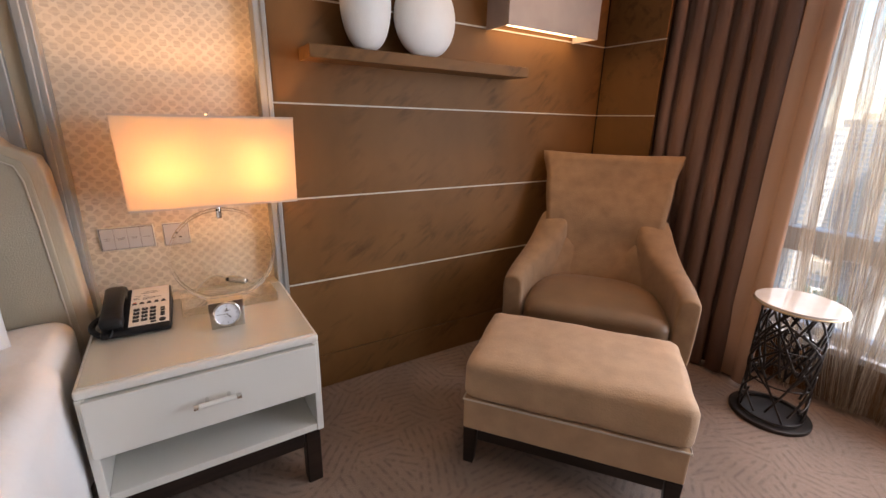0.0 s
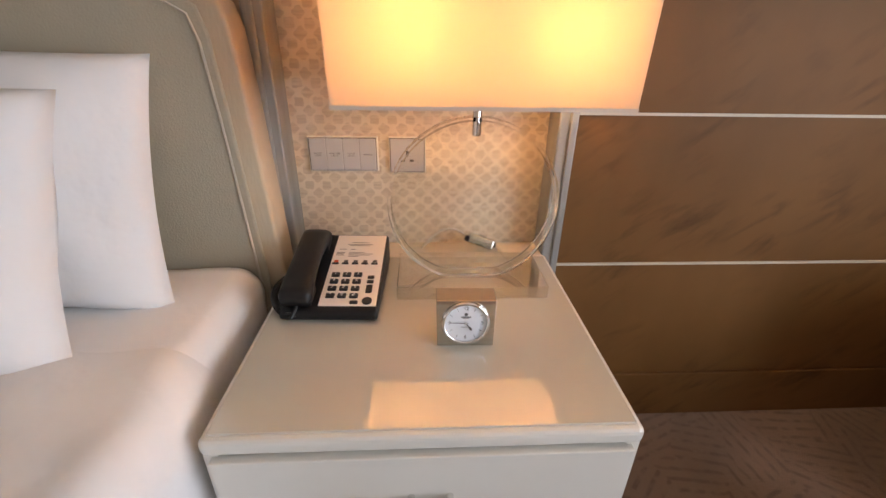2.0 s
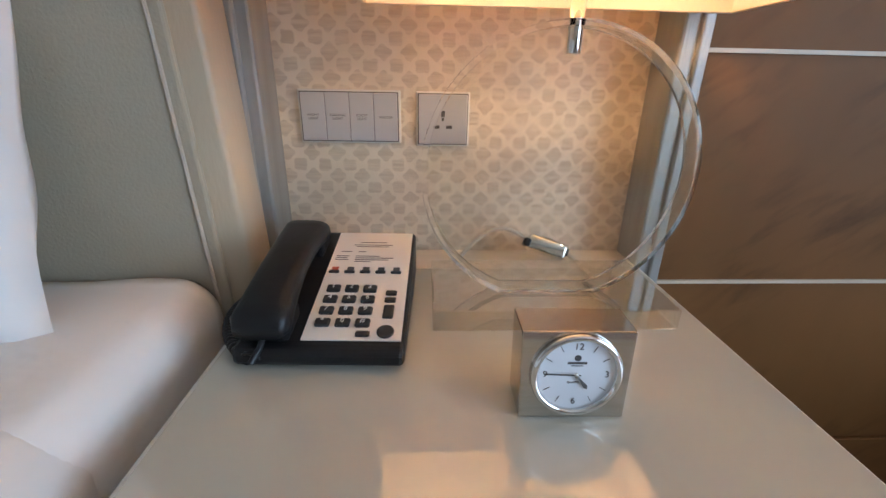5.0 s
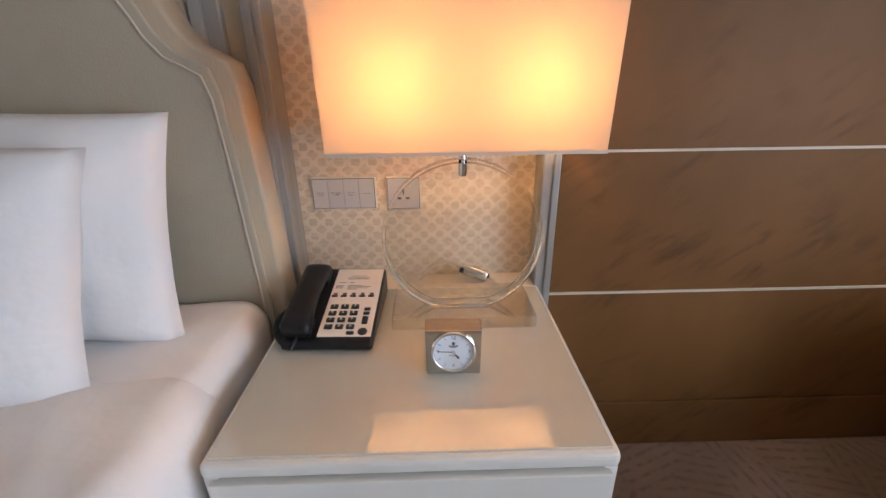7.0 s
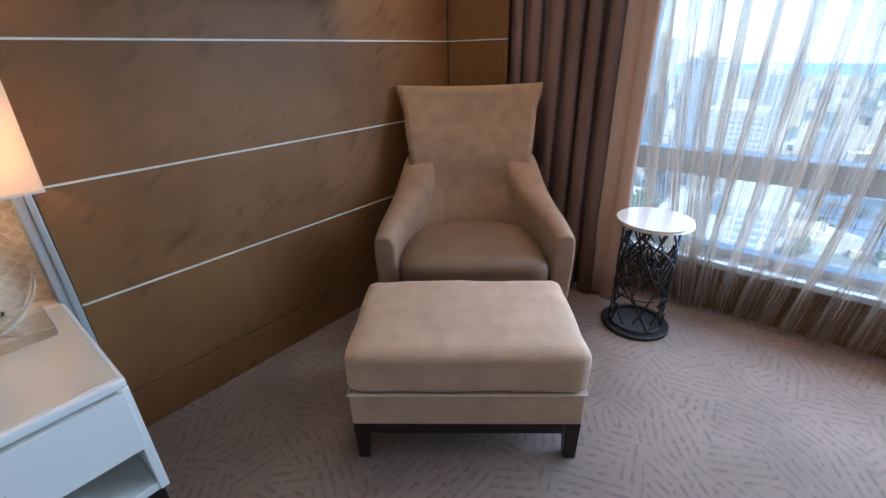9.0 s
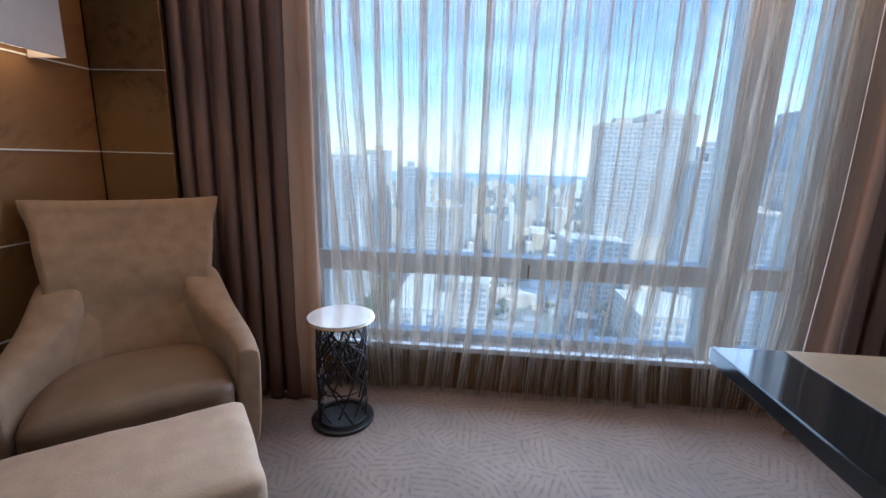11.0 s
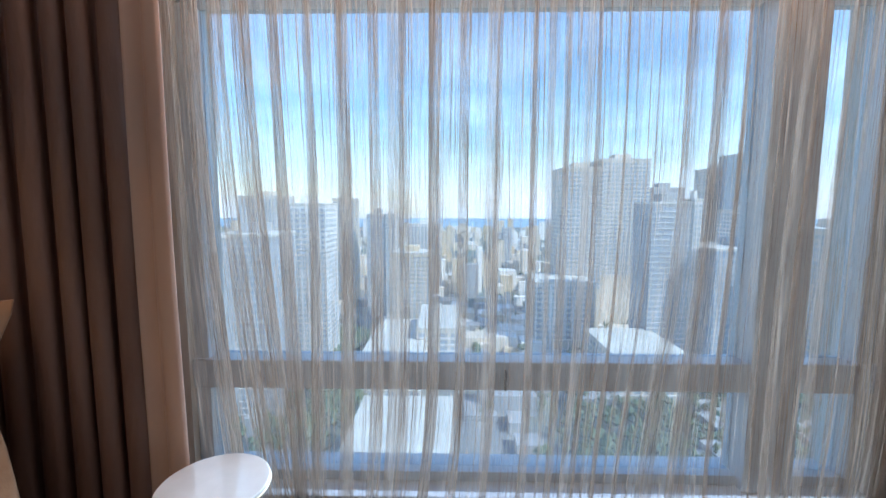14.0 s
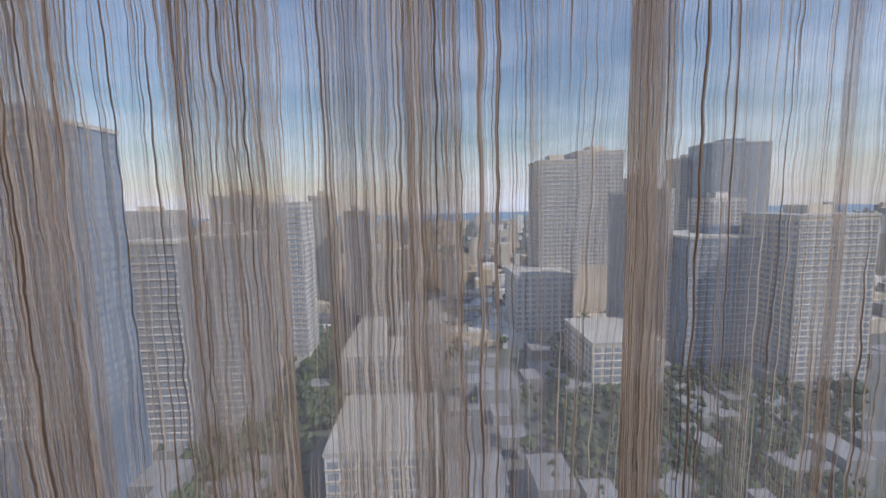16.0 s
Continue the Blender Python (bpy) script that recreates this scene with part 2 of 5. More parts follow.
def sheer_mat():
    """Open-weave voile: fine uneven threads with clear gaps between them."""
    m = bpy.data.materials.new("voile")
    m.use_nodes = True
    n, l = m.node_tree.nodes, m.node_tree.links
    n.remove(n["Principled BSDF"])
    uv = n.new("ShaderNodeUVMap")
    # each thread wanders a little sideways on its way down
    wm, wn_ = n.new("ShaderNodeMapping"), n.new("ShaderNodeTexNoise")
    wm.inputs["Scale"].default_value = (60, 34, 1)
    wn_.inputs["Scale"].default_value, wn_.inputs["Detail"].default_value = 1.0, 2
    l.new(uv.outputs["UV"], wm.inputs["Vector"])
    l.new(wm.outputs["Vector"], wn_.inputs["Vector"])
    su = n.new("ShaderNodeSeparateXYZ")
    l.new(uv.outputs["UV"], su.inputs["Vector"])
    cu_ = n.new("ShaderNodeCombineXYZ")
    l.new(math_node(n, l, "ADD", su.outputs["X"], math_node(n, l, "MULTIPLY", wn_.outputs["Fac"], 0.0045)), cu_.inputs["X"])
    l.new(su.outputs["Y"], cu_.inputs["Y"])
    mp = n.new("ShaderNodeMapping")
    mp.inputs["Scale"].default_value = (1, 0.003, 1)
    l.new(cu_.outputs["Vector"], mp.inputs["Vector"])
    facs = []
    for sc, lo, hi in ((760, 0.575, 0.61), (260, 0.605, 0.635), (1900, 0.48, 0.56), (11, 0.56, 0.62)):
        no = n.new("ShaderNodeTexNoise")
        no.inputs["Scale"].default_value, no.inputs["Detail"].default_value = sc, 2 if sc > 50 else 0
        l.new(mp.outputs["Vector"], no.inputs["Vector"])
        r = n.new("ShaderNodeMapRange")
        r.inputs["From Min"].default_value, r.inputs["From Max"].default_value = lo, hi
        l.new(no.outputs["Fac"], r.inputs["Value"])
        facs.append(r.outputs["Result"])
    # single threads, fine weave, and close-woven bands
    f = math_node(n, l, "MAXIMUM", math_node(n, l, "MULTIPLY", facs[0], 0.85), math_node(n, l, "MULTIPLY", facs[1], 0.88))
    f = math_node(n, l, "MAXIMUM", f, math_node(n, l, "MULTIPLY", facs[2], 0.25))
    band = math_node(n, l, "MULTIPLY", facs[3], math_node(n, l, "ADD", math_node(n, l, "MULTIPLY", facs[2], 0.50), 0.30))
    f = math_node(n, l, "ADD", math_node(n, l, "MAXIMUM", f, band), 0.09)
    tr = n.new("ShaderNodeBsdfTransparent")
    di = n.new("ShaderNodeBsdfDiffuse")
    # brown and straw threads side by side
    tone = n.new("ShaderNodeTexNoise")
    tone.inputs["Scale"].default_value = 900
    l.new(mp.outputs["Vector"], tone.inputs["Vector"])
    ramp = n.new("ShaderNodeValToRGB")
    ramp.color_ramp.elements[0].position, ramp.color_ramp.elements[1].position = 0.42, 0.58
    ramp.color_ramp.elements[0].color, ramp.color_ramp.elements[1].color = (0.17, 0.11, 0.07, 1), (0.66, 0.55, 0.43, 1)
    l.new(tone.outputs["Fac"], ramp.inputs["Fac"])
    l.new(ramp.outputs["Color"], di.inputs["Color"])
    tl = n.new("ShaderNodeBsdfTranslucent")
    l.new(ramp.outputs["Color"], tl.inputs["Color"])
    a = n.new("ShaderNodeMixShader")
    a.inputs[0].default_value = 0.45
    b = n.new("ShaderNodeMixShader")
    l.new(di.outputs[0], a.inputs[1])
    l.new(tl.outputs[0], a.inputs[2])
    l.new(f, b.inputs[0])
    l.new(tr.outputs[0], b.inputs[1])
    l.new(a.outputs[0], b.inputs[2])
    l.new(b.outputs[0], n["Material Output"].inputs["Surface"])
    return m


def glass_mat(name, color=(1, 1, 1), rough=0.0, ior=1.45):
    m = bpy.data.materials.new(name)
    m.use_nodes = True
    b = m.node_tree.nodes["Principled BSDF"]
    b.inputs["Base Color"].default_value = (*color, 1)
    b.inputs["Roughness"].default_value, b.inputs["IOR"].default_value = rough, ior
    b.inputs["Transmission Weight"].default_value = 1.0
    return m


def acrylic_mat(name="clear_acrylic", edge=0.85, face=0.07):
    """Clear acrylic: it lets light straight through, with a Fresnel gloss on its faces."""
    m = bpy.data.materials.new(name)
    m.use_nodes = True
    n, l = m.node_tree.nodes, m.node_tree.links
    n.remove(n["Principled BSDF"])
    tr, gl, mx, fr_ = n.new("ShaderNodeBsdfTransparent"), n.new("ShaderNodeBsdfGlossy"), n.new("ShaderNodeMixShader"), n.new("ShaderNodeLayerWeight")
    tr.inputs["Color"].default_value = (0.99, 0.985, 0.955, 1)
    gl.inputs["Roughness"].default_value = 0.03
    fr_.inputs["Blend"].default_value = 0.35
    l.new(math_node(n, l, "ADD", math_node(n, l, "MULTIPLY", fr_.outputs["Facing"], edge), face), mx.inputs[0])
    l.new(tr.outputs[0], mx.inputs[1])
    l.new(gl.outputs[0], mx.inputs[2])
    l.new(mx.outputs[0], n["Material Output"].inputs["Surface"])
    return m


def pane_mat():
    """Thin window glass: clear, with a faint reflection and a painted haze veil."""
    m = bpy.data.materials.new("window_glass")
    m.use_nodes = True
    n, l = m.node_tree.nodes, m.node_tree.links
    n.remove(n["Principled BSDF"])
    tr, gl, mx = n.new("ShaderNodeBsdfTransparent"), n.new("ShaderNodeBsdfGlossy"), n.new("ShaderNodeMixShader")
    tr.inputs["Color"].default_value = (0.86, 0.93, 0.97, 1)
    gl.inputs["Roughness"].default_value = 0.02
    mx.inputs[0].default_value = 0.04
    l.new(tr.outputs[0], mx.inputs[1])
    l.new(gl.outputs[0], mx.inputs[2])
    # translucent film in the pane stands for the haze over the town
    haze_veil, film = n.new("ShaderNodeBsdfTranslucent"), n.new("ShaderNodeMixShader")
    haze_veil.inputs["Color"].default_value = (0.90, 0.94, 1.0, 1)
    film.inputs[0].default_value = 0.10
    l.new(mx.outputs[0], film.inputs[1])
    l.new(haze_veil.outputs[0], film.inputs[2])
    l.new(film.outputs[0], n["Material Output"].inputs["Surface"])
    return m


def shade_mat(name="shade_cloth", through_color=(0.60, 0.49, 0.34), share=0.6):
    """Cream lamp-shade cloth that lets the bulbs' light through."""
    m = bpy.data.materials.new(name)
    m.use_nodes = True
    n, l = m.node_tree.nodes, m.node_tree.links
    n.remove(n["Principled BSDF"])
    di, tl, mx = n.new("ShaderNodeBsdfDiffuse"), n.new("ShaderNodeBsdfTranslucent"), n.new("ShaderNodeMixShader")
    di.inputs["Color"].default_value = (0.82, 0.74, 0.62, 1)
    tl.inputs["Color"].default_value = (*through_color, 1)
    mx.inputs[0].default_value = share
    l.new(di.outputs[0], mx.inputs[1])
    l.new(tl.outputs[0], mx.inputs[2])
    l.new(mx.outputs[0], n["Material Output"].inputs["Surface"])
    return m


def glow_mat(name, color, strength):
    m = bpy.data.materials.new(name)
    m.use_nodes = True
    b = m.node_tree.nodes["Principled BSDF"]
    b.inputs["Base Color"].default_value = (*color, 1)
    b.inputs["Emission Color"].default_value, b.inputs["Emission Strength"].default_value = (*color, 1), strength
    return m


M_PAPER, M_VENEER, M_CARPET, M_SHEER = wallpaper_mat(), veneer_mat(), carpet_mat(), sheer_mat()
M_INLAY = mat("pale_inlay", (0.62, 0.55, 0.45), 0.5)
M_SILVER = mat("silver_leaf", (0.38, 0.385, 0.37), 0.42, 0.35, (0.31, 0.31, 0.29), 5, (6, 6, 0.6), bump=0.12, bump_scale=40)
M_WHITEWALL = mat("painted_wall", (0.62, 0.55, 0.46), 0.8, 0, (0.58, 0.51, 0.42), 3, bump=0.1, bump_scale=90)
M_CEIL = mat("ceiling_paint", (0.74, 0.70, 0.64), 0.9, 0, (0.70, 0.66, 0.60), 2)
M_HEAD = mat("headboard_leather", (0.43, 0.375, 0.285), 0.5, 0, (0.385, 0.335, 0.25), 4, bump=0.25, bump_scale=220)
M_HEADEDGE = mat("headboard_edge", (0.50, 0.41, 0.29), 0.45, 0, (0.43, 0.35, 0.25), 6, (1, 1, 0.3), bump=0.2, bump_scale=150)
M_LINEN = mat("white_linen", (0.80, 0.79, 0.78), 0.85, 0, (0.76, 0.75, 0.74), 5, bump=0.45, bump_scale=6.5)
M_LINEN.node_tree.nodes["Bump"].inputs["Distance"].default_value = 0.03
M_CREAM = mat("cream_lacquer", (0.70, 0.68, 0.62), 0.28, 0, (0.66, 0.64, 0.58), 3, coat=0.3)
M_NSTOP = mat("cream_edge", (0.70, 0.63, 0.52), 0.4, 0, (0.65, 0.58, 0.47), 6, (1, 8, 1))
M_TOPGLASS = mat("back_painted_glass", (0.56, 0.54, 0.46), 0.015, 0, (0.545, 0.525, 0.445), 2, spec=1.0, coat=1.0)
M_DARK = mat("espresso_wood", (0.014, 0.009, 0.007), 0.4, 0, (0.024, 0.015, 0.011), 6, (1, 1, 8), spec=0.25)
M_BLACKGLOSS = mat("black_gloss", (0.012, 0.011, 0.011), 0.08, 0, (0.02, 0.017, 0.015), 5, coat=0.0, spec=0.3)
M_DESKBEIGE = mat("desk_leather", (0.34, 0.225, 0.13), 0.3, 0, (0.29, 0.19, 0.105), 8, bump=0.1, bump_scale=200)
M_CHROME = mat("chrome", (0.80, 0.79, 0.77), 0.07, 1.0, (0.74, 0.73, 0.71), 5)
M_BRUSHED = mat("brushed_steel", (0.58, 0.56, 0.53), 0.10, 1.0, (0.52, 0.49, 0.44), 12, (1, 1, 20))
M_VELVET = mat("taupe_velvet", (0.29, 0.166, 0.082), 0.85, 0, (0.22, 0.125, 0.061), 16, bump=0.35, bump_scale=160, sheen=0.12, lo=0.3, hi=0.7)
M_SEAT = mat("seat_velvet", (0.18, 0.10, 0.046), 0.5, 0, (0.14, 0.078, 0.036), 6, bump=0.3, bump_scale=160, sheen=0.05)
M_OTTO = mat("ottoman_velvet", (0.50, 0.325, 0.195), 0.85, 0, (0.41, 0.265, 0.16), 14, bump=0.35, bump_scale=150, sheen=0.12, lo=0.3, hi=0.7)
M_PIPING = mat("pale_piping", (0.58, 0.51, 0.42), 0.6)
M_DRAPE = mat("drape_cloth", (0.21, 0.114, 0.080), 0.5, 0, (0.155, 0.082, 0.056), 5, (1, 1, 0.25), bump=0.5, bump_scale=90)
M_LINING = mat("drape_lining", (0.56, 0.36, 0.25), 0.5, 0, (0.48, 0.30, 0.21), 4, (1, 1, 0.3), bump=0.15)
M_STONE = mat("white_marble", (0.60, 0.55, 0.49), 0.10, 0, (0.52, 0.47, 0.41), 7, (1, 1, 1), 8, coat=0.3)
M_BRONZE = mat("dark_bronze", (0.045, 0.035, 0.03), 0.38, 0.7, (0.03, 0.024, 0.02), 20)
M_BRASS = mat("brass_rim", (0.55, 0.42, 0.25), 0.3, 1.0)
M_PORCELAIN = mat("matte_porcelain", (0.72, 0.70, 0.66), 0.45, 0, (0.66, 0.64, 0.60), 6, bump=0.15, bump_scale=120)
M_BOX = mat("sconce_cloth", (0.42, 0.33, 0.28), 0.8, 0, (0.38, 0.295, 0.25), 10, bump=0.2, bump_scale=200)
M_FRAMEAL = mat("window_aluminium", (0.50, 0.53, 0.56), 0.35, 0.3, (0.46, 0.49, 0.52), 4)
M_HEADER = mat("header_paint", (0.80, 0.81, 0.82), 0.6, 0, (0.76, 0.77, 0.78), 3)
M_SILL = mat("sill_stone", (0.62, 0.64, 0.66), 0.22, 0, (0.57, 0.59, 0.61), 6, coat=0.2)
M_BLACKP = mat("black_plastic", (0.010, 0.010, 0.011), 0.36, 0, (0.014, 0.014, 0.015), 30, bump=0.12, bump_scale=500, spec=0.35)
M_FACEP = mat("phone_faceplate", (0.84, 0.79, 0.73), 0.35, 0, (0.82, 0.77, 0.71), 8)
M_KEYP = mat("key_plastic", (0.03, 0.03, 0.031), 0.35)
M_INK = mat("print_ink", (0.10, 0.09, 0.085), 0.6)
M_REDINK = mat("red_ink", (0.60, 0.10, 0.05), 0.6)
M_WHITEINK = mat("white_ink", (0.82, 0.82, 0.82), 0.5)
# bluish tint of the dial stands for the window reflected in it
M_DIAL = mat("dial_paper", (0.80, 0.82, 0.86), 0.6)
M_SWITCH = mat("satin_switch", (0.55, 0.555, 0.57), 0.32, 0.35, (0.52, 0.525, 0.54), 10)
M_ACRYL = acrylic_mat()
M_RING = glass_mat("acrylic_ring", (1.0, 1.0, 0.985), 0.0, 1.45)
M_DISC = acrylic_mat("disc_acrylic", 0.25, 0.02)
M_PANE, M_SHADE, M_FROST = pane_mat(), shade_mat(), shade_mat("frosted_panel", (0.76, 0.72, 0.64), 0.68)
M_TUBE = glow_mat("lit_diffuser", (1.0, 0.74, 0.42), 2.5)
M_CORDC = mat("clear_cord", (0.62, 0.58, 0.50), 0.2, 0, spec=0.7)
M_WEAVE = mat("woven_band", (0.40, 0.33, 0.24), 0.3, 0.6, (0.22, 0.17, 0.12), 120, (1, 1, 3), bump=0.5, bump_scale=200)


# ---------------------------------------------------------------- mesh helpers
def part(name, bm, material, parent=None, label="", smooth=False, m=None):
    me = bpy.data.meshes.new(name)
    if smooth:
        for f in bm.faces:
            f.smooth = True
    bm.to_mesh(me)
    bm.free()
    me.materials.append(material)
    ob = new(name, me)
    if parent:
        ob.parent = parent
    if m is not None:
        ob.matrix_basis = m
    if label:
        ob["label"] = label
    return ob


def thing(name, m, label, category, group="", kind=""):
    ob = new(name)
    ob.matrix_basis = m
    return tagged(ob, label, category, group, kind)


def box(x0, x1, y0, y1, z0, z1, bevel=0.0, seg=2, bm=None):
    bm = bm or bmesh.new()
    g = bmesh.ops.create_cube(bm, size=1)
    for v in g["verts"]:
        v.co = Vector(((x0 + x1) / 2 + v.co.x * (x1 - x0), (y0 + y1) / 2 + v.co.y * (y1 - y0), (z0 + z1) / 2 + v.co.z * (z1 - z0)))
    if bevel:
        es = list({e for v in g["verts"] for e in v.link_edges})
        bmesh.ops.bevel(bm, geom=es, offset=bevel, segments=seg, profile=0.5, affect="EDGES")
    return bm


def cyl(r, z0, z1, seg=32, r2=None, bevel=0.0, m=None, bm=None):
    bm = bm or bmesh.new()
    g = bmesh.ops.create_cone(bm, cap_ends=True, segments=seg, radius1=r, radius2=r if r2 is None else r2, depth=z1 - z0)
    bmesh.ops.translate(bm, verts=g["verts"], vec=(0, 0, (z0 + z1) / 2))
    if bevel:
        es = [e for e in {e for v in g["verts"] for e in v.link_edges} if abs(e.verts[0].co.z - e.verts[1].co.z) < 1e-6]
        bmesh.ops.bevel(bm, geom=es, offset=bevel, segments=2, profile=0.5, affect="EDGES")
    if m is not None:
        bmesh.ops.transform(bm, matrix=m, verts=[v for v in bm.verts])
    return bm


def tube(pts, r, seg=8, closed=False, bm=None):
    """A round bar along the points."""
    bm = bm or bmesh.new()
    pts = [Vector(p) for p in pts]
    rings, n = [], len(pts)
    up = Vector((0.13, 0.21, 0.97)).normalized()
    for i, p in enumerate(pts):
        a = pts[(i - 1) % n] if closed or i else p
        b = pts[(i + 1) % n] if closed or i < n - 1 else p
        d = (b - a).normalized()
        s = d.cross(up)
        s = s.normalized() if s.length > 1e-4 else Vector((1, 0, 0))
        t = s.cross(d).normalized()
        rings.append([bm.verts.new(p + (s * math.cos(k * 2 * math.pi / seg) + t * math.sin(k * 2 * math.pi / seg)) * r) for k in range(seg)])
    for i in range(n if closed else n - 1):
        A, B = rings[i], rings[(i + 1) % n]
        for k in range(seg):
            bm.faces.new((A[k], A[(k + 1) % seg], B[(k + 1) % seg], B[k]))
    if not closed:
        bm.faces.new(rings[0][::-1])
        bm.faces.new(rings[-1])
    return bm


def soft_box(w, d, h, r, puff=0.02, wrinkle=0.004, seed=0.0, n=14):
    """A stuffed cushion with rounded edges; base at z = 0."""
    bm = bmesh.new()
    bmesh.ops.create_cube(bm, size=2)
    bmesh.ops.subdivide_edges(bm, edges=bm.edges[:], cuts=n, use_grid_fill=True)
    for v in bm.verts:
        c = v.co.copy()
        half = Vector((w / 2, d / 2, h / 2))
        p = Vector((c.x * half.x, c.y * half.y, c.z * half.z))
        core = Vector([max(-half[i] + r, min(half[i] - r, p[i])) for i in range(3)])
        q = p - core
        p = core + (q.normalized() * r if q.length > r else q)
        p.z += c.z * puff * (1 - abs(c.x) ** 2.5) * (1 - abs(c.y) ** 2.5)
        k = noise.noise(Vector((p.x * 6 + seed, p.y * 6, p.z * 6))) + 0.5 * noise.noise(Vector((p.x * 15 + seed, p.y * 15, p.z * 15)))
        v.co = p + Vector((c.x, c.y, c.z)) * k * wrinkle + Vector((0, 0, h / 2))
    return bm


def prism(outline, y0, y1, bevel=0.0):
    """An outline of (x, z) pairs given thickness from y0 to y1."""
    bm = bmesh.new()
    f = bm.faces.new([bm.verts.new((x, y0, z)) for x, z in outline])
    g = bmesh.ops.extrude_face_region(bm, geom=[f])
    bmesh.ops.translate(bm, verts=[v for v in g["geom"] if isinstance(v, bmesh.types.BMVert)], vec=(0, y1 - y0, 0))
    bmesh.ops.recalc_face_normals(bm, faces=bm.faces[:])
    if bevel:
        es = [e for e in bm.edges if abs(e.verts[0].co.y - e.verts[1].co.y) < 1e-6]
        bmesh.ops.bevel(bm, geom=es, offset=bevel, segments=2, profile=0.5, affect="EDGES")
    return bm


def lettering(name, body, size, material, parent, m, label=""):
    cu = bpy.data.curves.new(name, "FONT")
    cu.body, cu.size, cu.align_x, cu.align_y, cu.extrude = body, size, "CENTER", "CENTER", 0.0002
    tmp = bpy.data.objects.new(name, cu)
    me = bpy.data.meshes.new_from_object(tmp)
    bpy.data.objects.remove(tmp)
    me.materials.append(material)
    ob = new(name, me)
    ob.parent = parent
    ob.matrix_basis = m
    if label:
        ob["label"] = label
    return ob


def structure(name, bm, material, label, category):
    return tagged(part(name, bm, material), label, category, "", "structure")


# ---------------------------------------------------------------- the room
structure("floor", box(-3.2, 2.3, -4.6, 0.2, -0.12, 0.0), M_CARPET, "beige patterned wall-to-wall carpet", "floor")
structure("ceiling", box(-3.2, 2.46, -4.6, 0.2, 2.62, 2.75), M_CEIL, "plain off-white ceiling", "ceiling")
LINES = (0.17, 0.545, 0.918, 1.291, 1.665, 2.04, 2.415)
wall = structure("wall_north", box(0.0, 1.95, 0.012, 0.2, 0, 2.62), M_DARK, "brown veneer panelled wall with pale inlay lines", "wall")
stub = structure("wall_east", box(1.8625, 1.874, -0.371, 0.0115, 0, 2.62), M_DARK, "narrow veneer panelled wall beside the curtain", "wall")
edges = (0.0,) + LINES + (2.62,)
for a, b in zip(edges, edges[1:]):
    inset = 0.0 if a == 0 else 0.003
    part("panel", box(0.0, 1.85, inset, 0.0125, a + 0.0025, b - 0.0025, 0.001, 1), M_VENEER, wall)
    part("panel", box(1.85 + inset, 1.863, -0.37, -0.001, a + 0.0025, b - 0.0025, 0.001, 1), M_VENEER, stub)
for z in LINES[1:]:
    part("inlay_line", box(0.0, 1.848, -0.0012, 0.012, z - 0.003, z + 0.003), M_INLAY, wall, "thin pale metal inlay line")
    part("inlay_line", box(1.8488, 1.862, -0.37, -0.001, z - 0.0024, z + 0.0024), M_INLAY, stub, "thin pale metal inlay line")
paper = structure("wall_paper_niche", box(-0.664, -0.024, 0.065, 0.2, 0, 2.62), M_PAPER, "cream wallpaper with taupe quatrefoil print", "wall")
structure("wall_bed", box(-3.2, -0.664, 0.02, 0.2, 0, 2.62), M_WHITEWALL, "beige wall behind the bed", "wall")
structure("wall_west", box(-3.3, -3.2, -4.6, 0.2, 0, 2.62), M_WHITEWALL, "plain beige wall", "wall")
structure("wall_south", box(-3.2, 2.46, -4.7, -4.6, 0, 2.62), M_WHITEWALL, "plain beige wall", "wall")


def trim(name, x0, x1, y0, steps, depth=0.067):
    ob = structure(name, box(x0, x1, y0, depth, 0, 2.62, 0.004), M_SILVER, "silver-leafed upright moulding", "trim")
    for a, b, yy in steps:
        part("moulding", box(a, b, yy, y0 + 0.002, 0, 2.62, 0.003), M_SILVER, ob)
    return ob


trim("trim_1", -0.046, -0.003, -0.012, ((-0.022, -0.005, -0.018),))
trim("trim_2", -0.683, -0.640, -0.012, ((-0.678, -0.658, -0.022),))
trim("trim_3", -0.785, -0.718, -0.020, ((-0.775, -0.75, -0.030),), 0.03)
structure("trim_4", box(-0.718, -0.683, 0.0, 0.02, 0, 2.62), M_HEADEDGE, "tan recessed strip between the mouldings", "trim")
band = structure("wall_band", box(-3.2, -0.785, -0.004, 0.02, 1.36, 2.62, 0.003), M_PAPER, "cream patterned panel above the headboard", "wall panel")
structure("trim_5", box(-3.2, -0.785, -0.016, 0.02, 1.245, 1.335, 0.004), M_WEAVE, "woven metallic band above the headboard", "trim")
structure("trim_6", box(-3.2, -0.785, -0.02, 0.02, 1.337, 1.358, 0.003), M_HEADEDGE, "narrow tan rail", "trim")
structure("trim_7", box(-3.2, -0.785, -0.02, 0.02, 1.19, 1.243, 0.003), M_HEADEDGE, "narrow tan rail", "trim")

# window wall with its opening
WX = 2.24
structure("wall_window_low", box(2.15, 2.44, -4.6, 0.2, 0, 0.235), M_VENEER, "brown panel under the window sill", "wall")
structure("wall_window_head", box(2.17, 2.44, -4.6, 0.2, 2.17, 2.62), M_HEADER, "pale header above the window", "wall")
structure("wall_window_left", box(2.17, 2.44, -0.90, 0.2, 0.235, 2.17), M_WHITEWALL, "pale window reveal", "wall")
structure("wall_window_right", box(2.17, 2.44, -4.6, -3.52, 0.235, 2.17), M_WHITEWALL, "pale window reveal", "wall")
